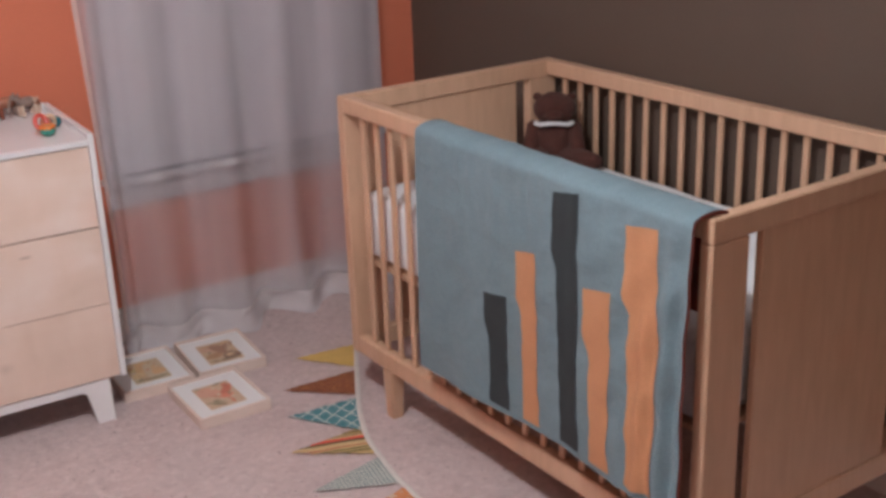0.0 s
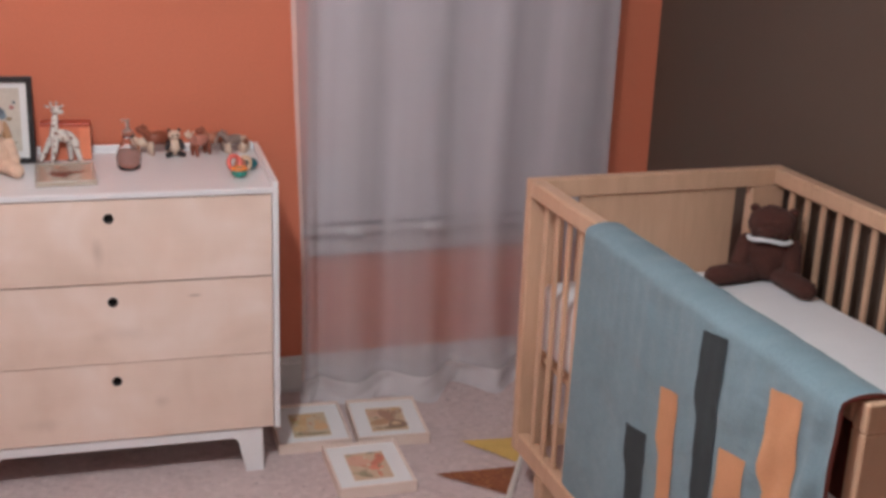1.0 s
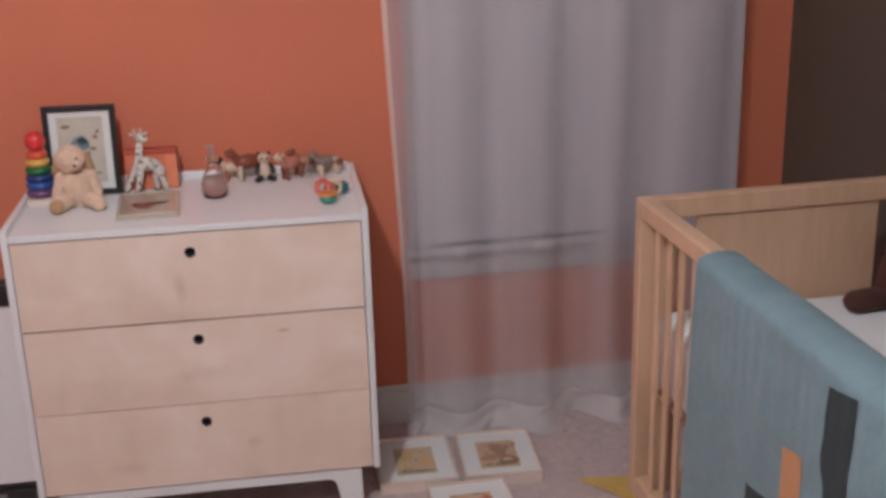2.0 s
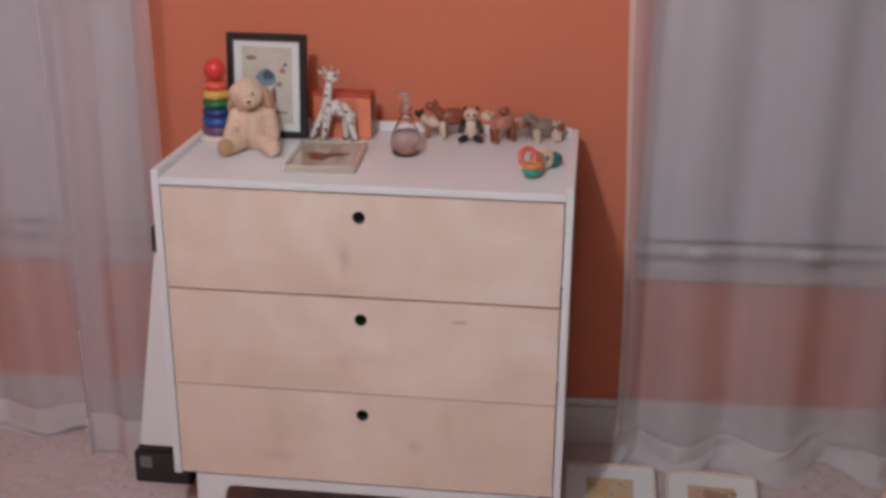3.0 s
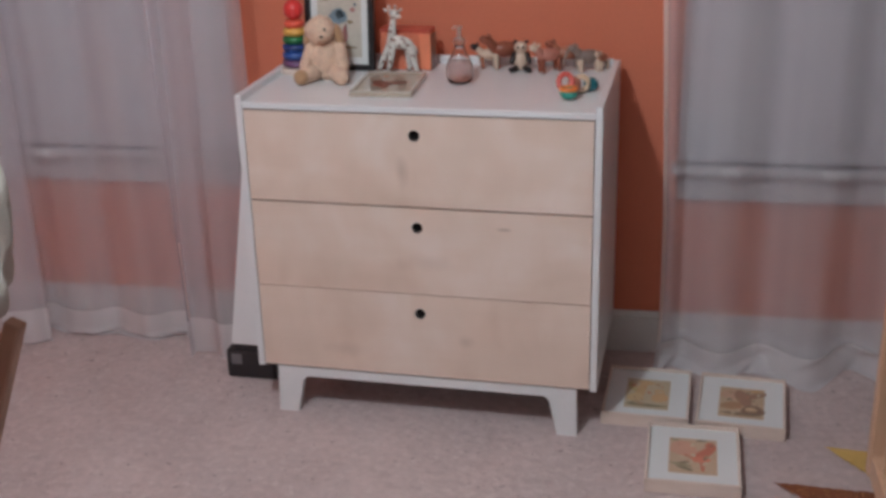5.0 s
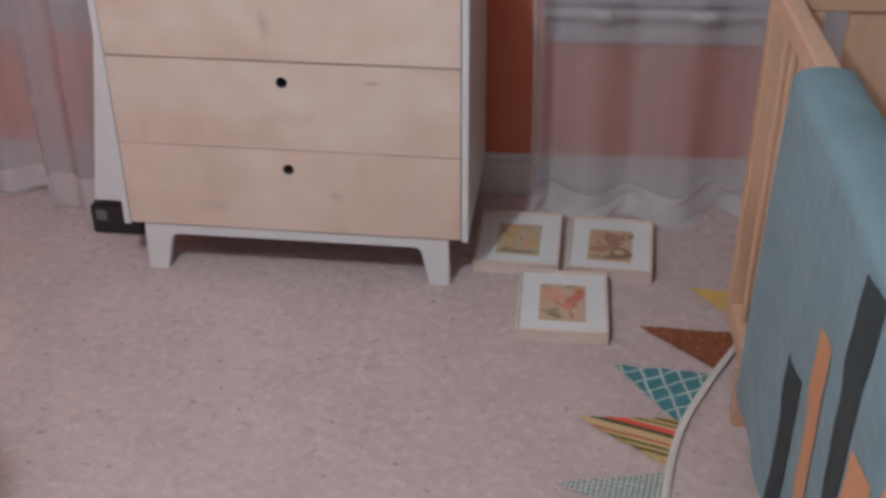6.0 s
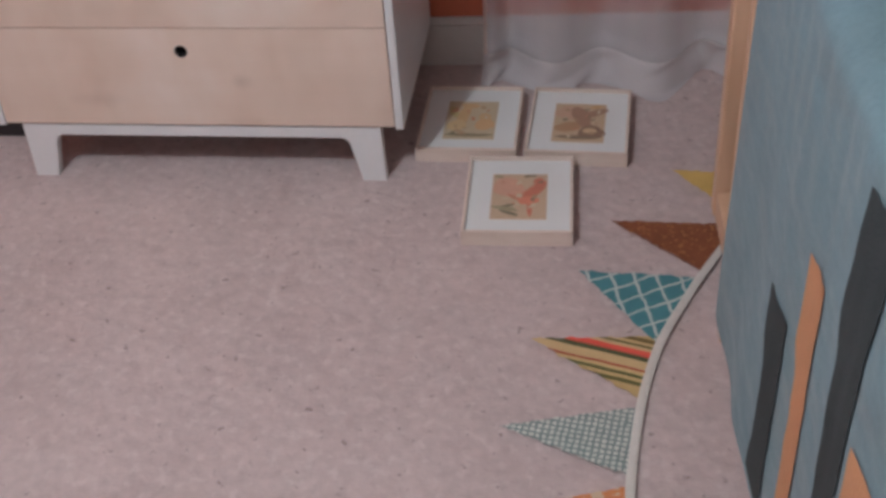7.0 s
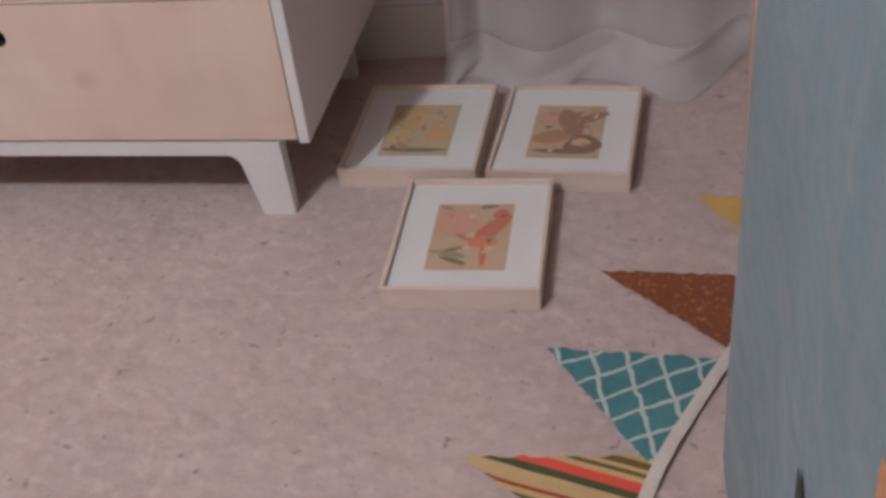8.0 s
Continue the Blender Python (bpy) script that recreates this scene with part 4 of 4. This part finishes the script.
def picture_tile():
    p = thing("picture_tray", pose(0.338, 0.188, TOP, 0, 0, 3), "square cream keepsake tray with a brown printed motif", "tray")
    bm = bmesh.new()
    box(bm, -0.078, 0.078, -0.105, 0.105, 0.0, 0.010, 0.003)
    part("body", bm, plain("tray_cream", 188, 174, 158, 0.14, 0.8), p)
    bm = bmesh.new()
    for a in ((-0.078, -0.068, -0.105, 0.105), (0.068, 0.078, -0.105, 0.105), (-0.068, 0.068, -0.105, -0.095), (-0.068, 0.068, 0.095, 0.105)):
        box(bm, *a, 0.0105, 0.0145, 0.0015, 1)
    part("rim", bm, plain("tray_rim", 205, 195, 182, 0.12, 0.8), p, "glossy cream rim")
    bm = bmesh.new()
    slab(bm, [(-0.035, -0.03), (0.0, -0.05), (0.012, -0.012), (0.042, -0.004), (0.05, 0.02), (0.0, 0.012), (-0.03, 0.02), (-0.045, 0.012)], 0.0102, 0.0112)
    part("motif", bm, plain("tray_motif", 125, 75, 60, 0.4), p, "brown printed motif")
    bm = bmesh.new()
    slab(bm, [(-0.03, 0.062), (-0.018, 0.056), (-0.014, 0.070), (-0.026, 0.076)], 0.0102, 0.0112)
    part("motif", bm, plain("tray_motif_small", 165, 110, 75, 0.4), p)


def soap_bottle():
    s = thing("pump_bottle", pose(0.506, 0.252, TOP) @ Matrix.Scale(0.90, 4), "clear rounded pump bottle half full of lotion", "bottle")
    bm = bmesh.new()
    lathe(bm, [(0, 0), (0.026, 0), (0.034, 0.006), (0.0385, 0.024), (0.038, 0.042), (0.031, 0.064), (0.020, 0.084), (0.0145, 0.098), (0.0135, 0.108),
               (0.0115, 0.108), (0.0125, 0.097), (0.018, 0.083), (0.029, 0.063), (0.036, 0.042), (0.0365, 0.024), (0.032, 0.008), (0, 0.004)], 32)
    b = part("bottle", bm, M["bottle"], s, smooth=True)
    bm = bmesh.new()
    lathe(bm, [(0, 0.0045), (0.0315, 0.0085), (0.0360, 0.024), (0.0355, 0.040), (0.0300, 0.060), (0, 0.061)], 32)
    part("lotion", bm, glassy("pale_lotion", (0.86, 0.80, 0.79), 0.30, 1.12), b, "pale cloudy lotion", smooth=True)
    bm = bmesh.new()
    lathe(bm, [(0, 0.108), (0.0155, 0.108), (0.0155, 0.122), (0.008, 0.125), (0.0055, 0.132), (0.0055, 0.150), (0, 0.151)], 20)
    pump = part("pump", bm, M["clearbox"], s, "clear plastic pump head", smooth=True)
    bm = bmesh.new()
    box(bm, -0.018, 0.008, -0.0055, 0.0055, 0.150, 0.158, 0.003)
    part("nozzle", bm, M["clearbox"], pump)


def figurine(x, y, turn, size, body, head, legs, label, trunk=False, sit=False):
    """A small moulded toy beast in one piece."""
    bm = bmesh.new()
    s = size
    if sit:
        blob(bm, (0, 0, 0.36 * s), (0.26 * s, 0.24 * s, 0.36 * s), rough=0.05, sub=2)
        blob(bm, (0, -0.05 * s, 0.80 * s), (0.24 * s, 0.21 * s, 0.20 * s), sub=2, mat=1)
        for k in (-1, 1):
            blob(bm, (k * 0.19 * s, 0, 0.98 * s), (0.07 * s, 0.04 * s, 0.07 * s), sub=1, mat=2)
            limb(bm, (k * 0.2 * s, -0.04 * s, 0.56 * s), (k * 0.30 * s, -0.22 * s, 0.34 * s), 0.10 * s, 0.09 * s, 8, 2)
            limb(bm, (k * 0.15 * s, -0.12 * s, 0.11 * s), (k * 0.30 * s, -0.34 * s, 0.10 * s), 0.11 * s, 0.10 * s, 8, 2)
            blob(bm, (k * 0.09 * s, -0.24 * s, 0.83 * s), (0.05 * s, 0.03 * s, 0.05 * s), sub=1, mat=2)
    else:
        blob(bm, (0, 0, 0.62 * s), (0.48 * s, 0.22 * s, 0.25 * s), rough=0.08, sub=2)
        limb(bm, (-0.36 * s, 0, 0.70 * s), (-0.52 * s, 0, 0.90 * s), 0.17 * s, 0.13 * s, 10)
        blob(bm, (-0.62 * s, 0, 0.93 * s), (0.21 * s, 0.14 * s, 0.14 * s), (0, 25, 0), sub=2, mat=1)
        for k in (-1, 1):
            blob(bm, (-0.50 * s, k * 0.14 * s, 1.04 * s), (0.05 * s, 0.07 * s, 0.09 * s), sub=1, mat=1)
            for f in (-0.32, 0.34):
                limb(bm, (f * s, k * 0.12 * s, 0.46 * s), ((f + 0.03) * s, k * 0.13 * s, 0.065 * s), 0.095 * s, 0.07 * s, 8, 2)
        tube(bm, [(0.46 * s, 0, 0.72 * s), (0.56 * s, 0, 0.60 * s), (0.57 * s, 0, 0.42 * s)], 0.022 * s, 6, 2)
        if trunk:
            tube(bm, [(-0.78 * s, 0, 0.90 * s), (-0.90 * s, 0, 0.66 * s), (-0.92 * s, 0, 0.40 * s), (-1.0 * s, 0, 0.32 * s)], 0.06 * s, 8, 1)
    solo("toy_animal", bm, [plain("toy_" + str(c), *c, 0.4) for c in (body, head, legs)], label, "toy", group="toy animals on the dresser",
         m=pose(x, y, TOP, 0, 0, turn), smooth=True)


def rattle():
    r = thing("baby_rattle", pose(0.798, 0.152, TOP, 0, 0, 10) @ Matrix.Scale(0.85, 4), "multicoloured plastic baby rattle lying on the dresser", "toy")
    bm = bmesh.new()
    tube(bm, [(0.019 * math.cos(a) - 0.016, -0.016 + 0.010 * math.sin(a), 0.044 + 0.021 * math.sin(a)) for a in (2 * math.pi * k / 20 for k in range(20))], 0.008, 8, 0, True)
    part("ring_handle", bm, plain("rattle_red", 216, 95, 85, 0.3, 0.4), r, "red ring handle", smooth=True)
    bm = bmesh.new()
    blob(bm, (-0.008, -0.044, 0.019), (0.026, 0.022, 0.018))
    part("ball", bm, plain("rattle_green", 50, 145, 128, 0.3, 0.4), r, "green ball", smooth=True)
    bm = bmesh.new()
    tube(bm, [(-0.008 + 0.021 * math.cos(a), -0.042 + 0.018 * math.sin(a), 0.031) for a in (2 * math.pi * k / 20 for k in range(20))], 0.007, 8, 0, True)
    part("band", bm, plain("rattle_orange", 230, 130, 60, 0.3, 0.4), r, "orange band", smooth=True)
    bm = bmesh.new()
    tube(bm, [(0.030 + 0.020 * math.cos(a), 0.030, 0.028 + 0.020 * math.sin(a)) for a in (2 * math.pi * k / 20 for k in range(20))], 0.008, 8, 0, True)
    part("ring_handle", bm, plain("rattle_cream", 225, 195, 165, 0.3, 0.4), r, "cream ring handle", smooth=True)
    bm = bmesh.new()
    blob(bm, (0.010, 0.008, 0.030), (0.020, 0.022, 0.024))
    part("bead", bm, plain("rattle_brown", 186, 118, 96, 0.3, 0.4), r, "brown wooden bead", smooth=True)
    bm = bmesh.new()
    blob(bm, (0.060, 0.052, 0.020), (0.022, 0.022, 0.020))
    part("end_ball", bm, plain("rattle_teal", 30, 105, 115, 0.3, 0.4), r, "teal ball", smooth=True)


stacking_rings()
picture_frame()
plush_dog()
rubber_giraffe()
gift_box()
picture_tile()
soap_bottle()
BROWN, TAN, CREAM, DARK, PINK, GREY = (142, 78, 58), (170, 110, 85), (215, 190, 170), (40, 32, 34), (195, 130, 115), (140, 120, 112)
figurine(0.552, 0.412, 15, 0.062, CREAM, DARK, TAN, "cream toy goat with a dark head among the toy animals")
figurine(0.594, 0.412, 20, 0.084, BROWN, BROWN, CREAM, "brown toy cow with pale legs among the toy animals")
figurine(0.638, 0.396, 5, 0.078, CREAM, CREAM, DARK, "seated black and white toy panda", sit=True)
figurine(0.712, 0.388, 40, 0.073, PINK, CREAM, BROWN, "pink and cream toy pig among the toy animals")
figurine(0.757, 0.420, 15, 0.072, TAN, BROWN, GREY, "brown toy bison standing on the dresser")
figurine(0.812, 0.402, 25, 0.068, GREY, GREY, CREAM, "small grey toy elephant on the dresser", trunk=True)
figurine(0.846, 0.425, 70, 0.050, TAN, CREAM, CREAM, "little tan and cream toy lamb")
rattle()


# ---- board and black box in the gap beside the dresser ----
def leaning_stand():
    s = thing("folded_stand", pose(0, 0, 0), "white folded floor stand with black end caps leaning beside the dresser", "stand")
    bm = bmesh.new()
    lo = [(-0.152, 0.170), (-0.012, 0.170), (-0.012, 0.21), (-0.152, 0.21)]
    hi = [(-0.088, 0.205), (-0.012, 0.205), (-0.012, 0.245), (-0.088, 0.245)]
    a = [bm.verts.new((*p, 0.098)) for p in lo]
    b = [bm.verts.new((*p, 0.598)) for p in hi]
    bm.faces.new(a)
    bm.faces.new(b)
    for k in range(4):
        bm.faces.new((a[k], a[(k + 1) % 4], b[(k + 1) % 4], b[k]))
    bmesh.ops.bevel(bm, geom=bm.edges[:], offset=0.004, segments=2, affect="EDGES")
    part("panel", bm, M["white"], s, "white lacquered panel")
    bm = bmesh.new()
    box(bm, -0.092, -0.010, 0.202, 0.250, 0.599, 0.662, 0.006)
    for v in bm.verts:
        v.co.y += 0.07 * (v.co.z - 0.599)
    part("end_cap", bm, M["black"], s, "black plastic cap")
    bm = bmesh.new()
    box(bm, -0.166, -0.02, 0.158, 0.245, 0.0, 0.085, 0.008)
    box(bm, -0.145, -0.03, 0.168, 0.235, 0.0855, 0.0975, 0.003)
    foot = part("foot", bm, M["black"], s, "black plastic foot")
    bm = bmesh.new()
    box(bm, -0.148, -0.118, 0.1555, 0.1575, 0.045, 0.076, 0.0005, 1)
    part("latch", bm, plain("latch_grey", 120, 115, 118, 0.3), foot, "small grey latch")


leaning_stand()


# ---- framed prints lying on the carpet ----
def floor_picture(x, y, turn, label, ground, shapes):
    f = thing("framed_print", pose(x, y, 0, 0, 0, turn), label, "picture frame", group="framed prints on the carpet")
    w, h, b, t = 0.111, 0.134, 0.0065, 0.036
    bm = bmesh.new()
    box(bm, -w, -w + b, -h, h, 0, t, 0.0015)
    box(bm, w - b, w, -h, h, 0, t, 0.0015)
    box(bm, -w + b, w - b, -h, -h + b, 0, t, 0.0015)
    box(bm, -w + b, w - b, h - b, h, 0, t, 0.0015)
    part("frame", bm, M["rawwood"], f, "raw pine box frame")
    bm = bmesh.new()
    box(bm, -w + b, w - b, -h + b, h - b, 0.002, t - 0.009)
    part("mat", bm, M["mat"], f, "white mat board")
    bm = bmesh.new()
    box(bm, -0.057, 0.057, -0.082, 0.076, t - 0.009, t - 0.0082)
    pr = part("print", bm, plain("print_ground_%d_%d_%d" % ground, *ground, 0.8), f, "small printed picture")
    rnd = random.Random(int(x * 1000))
    shapes = shapes + [(oval(rnd.uniform(-0.044, 0.044), rnd.uniform(-0.066, 0.062), rnd.uniform(0.003, 0.009), rnd.uniform(0.002, 0.006), rnd.uniform(0, 180)),
                        rnd.choice([(178, 140, 105), (120, 104, 78), (214, 196, 165), (196, 128, 98)])) for _ in range(14)]
    for k, (pts, c) in enumerate(shapes):
        c = tuple(int(0.72 * q + 0.28 * g) for q, g in zip(c, (206, 184, 166)))
        bm = bmesh.new()
        z = t - 0.0081 + 0.00008 * k
        bm.faces.new([bm.verts.new((px, py, z)) for px, py in pts])
        part("shape", bm, plain("print_ink_%d_%d_%d" % c, *c, 0.8), pr)


def oval(cx, cy, rx, ry, turn=0.0, n=16, wob=0.12):
    c, s = math.cos(radians(turn)), math.sin(radians(turn))
    pts = []
    for k in range(n):
        a = 2 * math.pi * k / n
        x, y = rx * math.cos(a) * (1 + wob * math.sin(3 * a + cx * 90)), ry * math.sin(a) * (1 + wob * math.cos(2 * a + cy * 70))
        pts.append((cx + c * x - s * y, cy + s * x + c * y))
    return pts


CORAL, ROSE, OLIVE, OCHRE, UMBER, MOSS = (205, 105, 82), (218, 158, 135), (150, 142, 108), (205, 162, 112), (155, 112, 92), (108, 102, 78)
floor_picture(1.133, -0.078, 1.2, "coral and green print in a raw wood box frame", (206, 178, 152),
              [(oval(-0.022, 0.028, 0.032, 0.036, 20), ROSE), (oval(0.026, 0.010, 0.046, 0.016, 58), CORAL), (oval(0.040, 0.050, 0.012, 0.012), CORAL),
               (oval(0.000, -0.012, 0.026, 0.006, -30), CORAL), (oval(0.022, -0.050, 0.005, 0.022, 4), CORAL), (oval(0.018, -0.018, 0.022, 0.014, 0), (225, 125, 100)),
               (oval(-0.028, -0.046, 0.030, 0.006, -14), OLIVE), (oval(-0.018, -0.062, 0.022, 0.005, -22), MOSS), (oval(-0.020, -0.036, 0.014, 0.004, 10), MOSS),
               (oval(0.020, 0.068, 0.014, 0.004, 8), MOSS), (oval(-0.044, 0.066, 0.010, 0.004, -20), OLIVE)])
floor_picture(1.250, 0.207, -2.5, "brown and sand print in a raw wood box frame", (203, 176, 148),
              [(oval(-0.026, 0.036, 0.030, 0.026, 0), (205, 160, 135)), (oval(0.004, 0.020, 0.020, 0.046, 14), UMBER), (oval(0.034, 0.038, 0.012, 0.030, -60), UMBER),
               (oval(-0.024, -0.022, 0.030, 0.020, 10), (175, 130, 95)), (oval(0.028, -0.042, 0.030, 0.026, 0), (124, 92, 74)), (oval(0.024, -0.036, 0.016, 0.010, 0), (215, 180, 140)),
               (oval(0.0, -0.064, 0.050, 0.007, 0), (116, 96, 78)), (oval(0.036, 0.064, 0.016, 0.008, 20), OCHRE)])
floor_picture(1.007, 0.214, -0.5, "yellow ochre print in a raw wood frame beside the dresser", (200, 180, 152),
              [(oval(-0.018, 0.010, 0.013, 0.054, -8), OCHRE), (oval(-0.006, 0.056, 0.022, 0.010, -10), OCHRE), (oval(-0.030, -0.026, 0.022, 0.022, 0), (212, 180, 128)),
               (oval(0.032, -0.020, 0.022, 0.026, 5), (214, 165, 115)), (oval(0.030, 0.012, 0.014, 0.014, 0), (210, 168, 118)), (oval(0.0, -0.066, 0.055, 0.006, 0), MOSS),
               (oval(-0.042, 0.030, 0.010, 0.024, 15), (185, 165, 110))])


# ---- bunting on the carpet ----
def bunting():
    b = thing("bunting", Matrix(), "fabric pennant bunting on a cream tape lying loosely on the carpet", "bunting")
    line = [(1.670, 0.050), (1.581, -0.120), (1.485, -0.310), (1.440, -0.408), (1.398, -0.520), (1.370, -0.652), (1.354, -0.788), (1.350, -0.870),
            (1.350, -0.990), (1.362, -1.120), (1.400, -1.270)]
    pts = []
    for i in range(len(line) - 1):
        p0, p1, p2, p3 = (Vector(line[max(0, min(len(line) - 1, i + k))]) for k in (-1, 0, 1, 2))
        for k in range(6):
            t = k / 6
            pts.append(0.5 * (2 * p1 + (p2 - p0) * t + (2 * p0 - 5 * p1 + 4 * p2 - p3) * t * t + (3 * p1 - p0 - 3 * p2 + p3) * t ** 3))
    bm = bmesh.new()
    n = len(pts) - 1

    def tape(s, t):
        i = min(n - 1, int(s * n))
        d = (pts[i + 1] - pts[i]).normalized()
        p = pts[i].lerp(pts[i + 1], s * n - i) + Vector((-d.y, d.x)) * (t - 0.5) * 0.016
        return (p.x, p.y, 0.008 + 0.002 * math.sin(s * 40) + 0.0015 * math.sin(math.pi * t))
    sheet(bm, n, 3, tape)
    part("tape", bm, M["cord"], b, "cream cotton tape", smooth=True)
    for tip, p, q, mat, text in (
            ((1.447, 0.058), (1.660, 0.040), (1.584, -0.112), "yellow", "plain yellow pennant"),
            ((1.320, -0.128), (1.570, -0.132), (1.494, -0.284), "rust", "rust brown tweed pennant"),
            ((1.260, -0.290), (1.482, -0.300), (1.402, -0.490), "teal", "teal pennant with a white trellis print"),
            ((1.177, -0.486), (1.412, -0.470), (1.373, -0.630), "striped", "pennant striped in olive, cream and coral"),
            ((1.138, -0.702), (1.368, -0.646), (1.353, -0.800), "mint", "pale mint woven check pennant"),
            ((1.118, -0.890), (1.352, -0.818), (1.350, -0.966), "paisley", "orange floral pennant")):
        tip, p, q = Vector(tip), Vector(p), Vector(q)
        mid = (tip + p + q) / 3
        d = ((p + q) / 2 - tip).normalized()
        turn = math.atan2(d.y, d.x)
        m = Matrix.Translation((mid.x, mid.y, 0)) @ Matrix.Rotation(turn, 4, "Z")
        inv = m.inverted()
        bm = bmesh.new()

        def cloth(s, t, tip=tip, p=p, q=q, inv=inv):
            v = tip.lerp(p.lerp(q, t), max(s, 0.004))
            v = v + Vector((0.3, 1.0)) * 0.005 * abs(2 * t - 1) ** 5 * noise.noise(Vector((s * 21, t * 3, tip.y * 9)))
            w = inv @ Vector((v.x, v.y, 0))
            w.z = 0.0055 + 0.0018 * noise.noise(Vector((v.x * 22, v.y * 22, 1)))
            return w
        sheet(bm, 40, 12, cloth)
        ob = part("pennant", bm, M[mat], b, text, smooth=True)
        ob.matrix_basis = m


bunting()


# ---- armchair at the edge of the room ----
def bar(bm, a, b, w, d, bevel=0.004):
    """A squared wooden member between two points."""
    a, b = Vector(a), Vector(b)
    tmp = bmesh.new()
    box(tmp, -w / 2, w / 2, -d / 2, d / 2, 0, (b - a).length, bevel)
    tmp.transform(Matrix.Translation(a) @ (b - a).to_track_quat("Z", "Y").to_matrix().to_4x4())
    me = bpy.data.meshes.new("tmp")
    tmp.to_mesh(me)
    tmp.free()
    bm.from_mesh(me)
    bpy.data.meshes.remove(me)
    return bm


def armchair():
    c = thing("armchair", pose(-0.252, -1.018, 0), "brown wooden armchair holding a white patterned pillow", "chair")
    for y in (-0.15, -0.72):
        bm = bmesh.new()
        bar(bm, (-0.42, y, 0.416), (0.395, y, 0.416), 0.040, 0.038)
        part("seat_rail", bm, M["stand"], c)
        bm = bmesh.new()
        bar(bm, (0.217, y, 0.437), (0.364, y, 0.815), 0.026, 0.028)
        part("arm_post", bm, M["stand"], c)
        bm = bmesh.new()
        bar(bm, (0.335, y, 0.770), (-0.45, y + 0.02, 0.835), 0.045, 0.026)
        part("arm", bm, M["stand"], c)
        for x in (-0.38, 0.33):
            bm = bmesh.new()
            bar(bm, (x + (0.03 if x > 0 else -0.05), y, 0.0), (x, y, 0.395), 0.038, 0.036)
            part("leg", bm, M["stand"], c)
        bm = bmesh.new()
        bar(bm, (-0.40, y, 0.437), (-0.50, y, 1.05), 0.036, 0.036)
        part("back_post", bm, M["stand"], c)
    bm = bmesh.new()
    box(bm, -0.40, 0.02, -0.70, -0.172, 0.40, 0.432, 0.010)
    part("seat", bm, M["stand"], c)
    bm = bmesh.new()
    bar(bm, (-0.475, -0.70, 0.96), (-0.475, -0.17, 0.96), 0.06, 0.025)
    part("back_rail", bm, M["stand"], c)


def cushion(name, m, r, mat, label, seed):
    bm = bmesh.new()
    made = bmesh.ops.create_icosphere(bm, subdivisions=5, radius=1.0)["verts"]
    for v in made:
        d = v.co.normalized()
        k = 1 + 0.10 * noise.noise(d * 1.7 + Vector((seed, 0, 0))) + 0.045 * noise.noise(d * 5 + Vector((0, seed, 0)))
        sq = [math.copysign(abs(q) ** 0.75, q) for q in d]
        v.co = Vector((sq[0] * r[0], sq[1] * r[1], sq[2] * r[2])) * k
    solo(name, bm, mat, label, "cushion", m=m, smooth=True)


armchair()
cushion("cushion", pose(-0.150, -1.24, 1.015, 0, 4, 4), (0.315, 0.070, 0.215), M["linen"], "large beige linen cushion in the armchair", 3)
cushion("throw_pillow", pose(-0.085, -1.385, 0.985, 0, 8, 2), (0.28, 0.065, 0.185), M["lace"], "white pillow with a grey lace pattern in the armchair", 7)
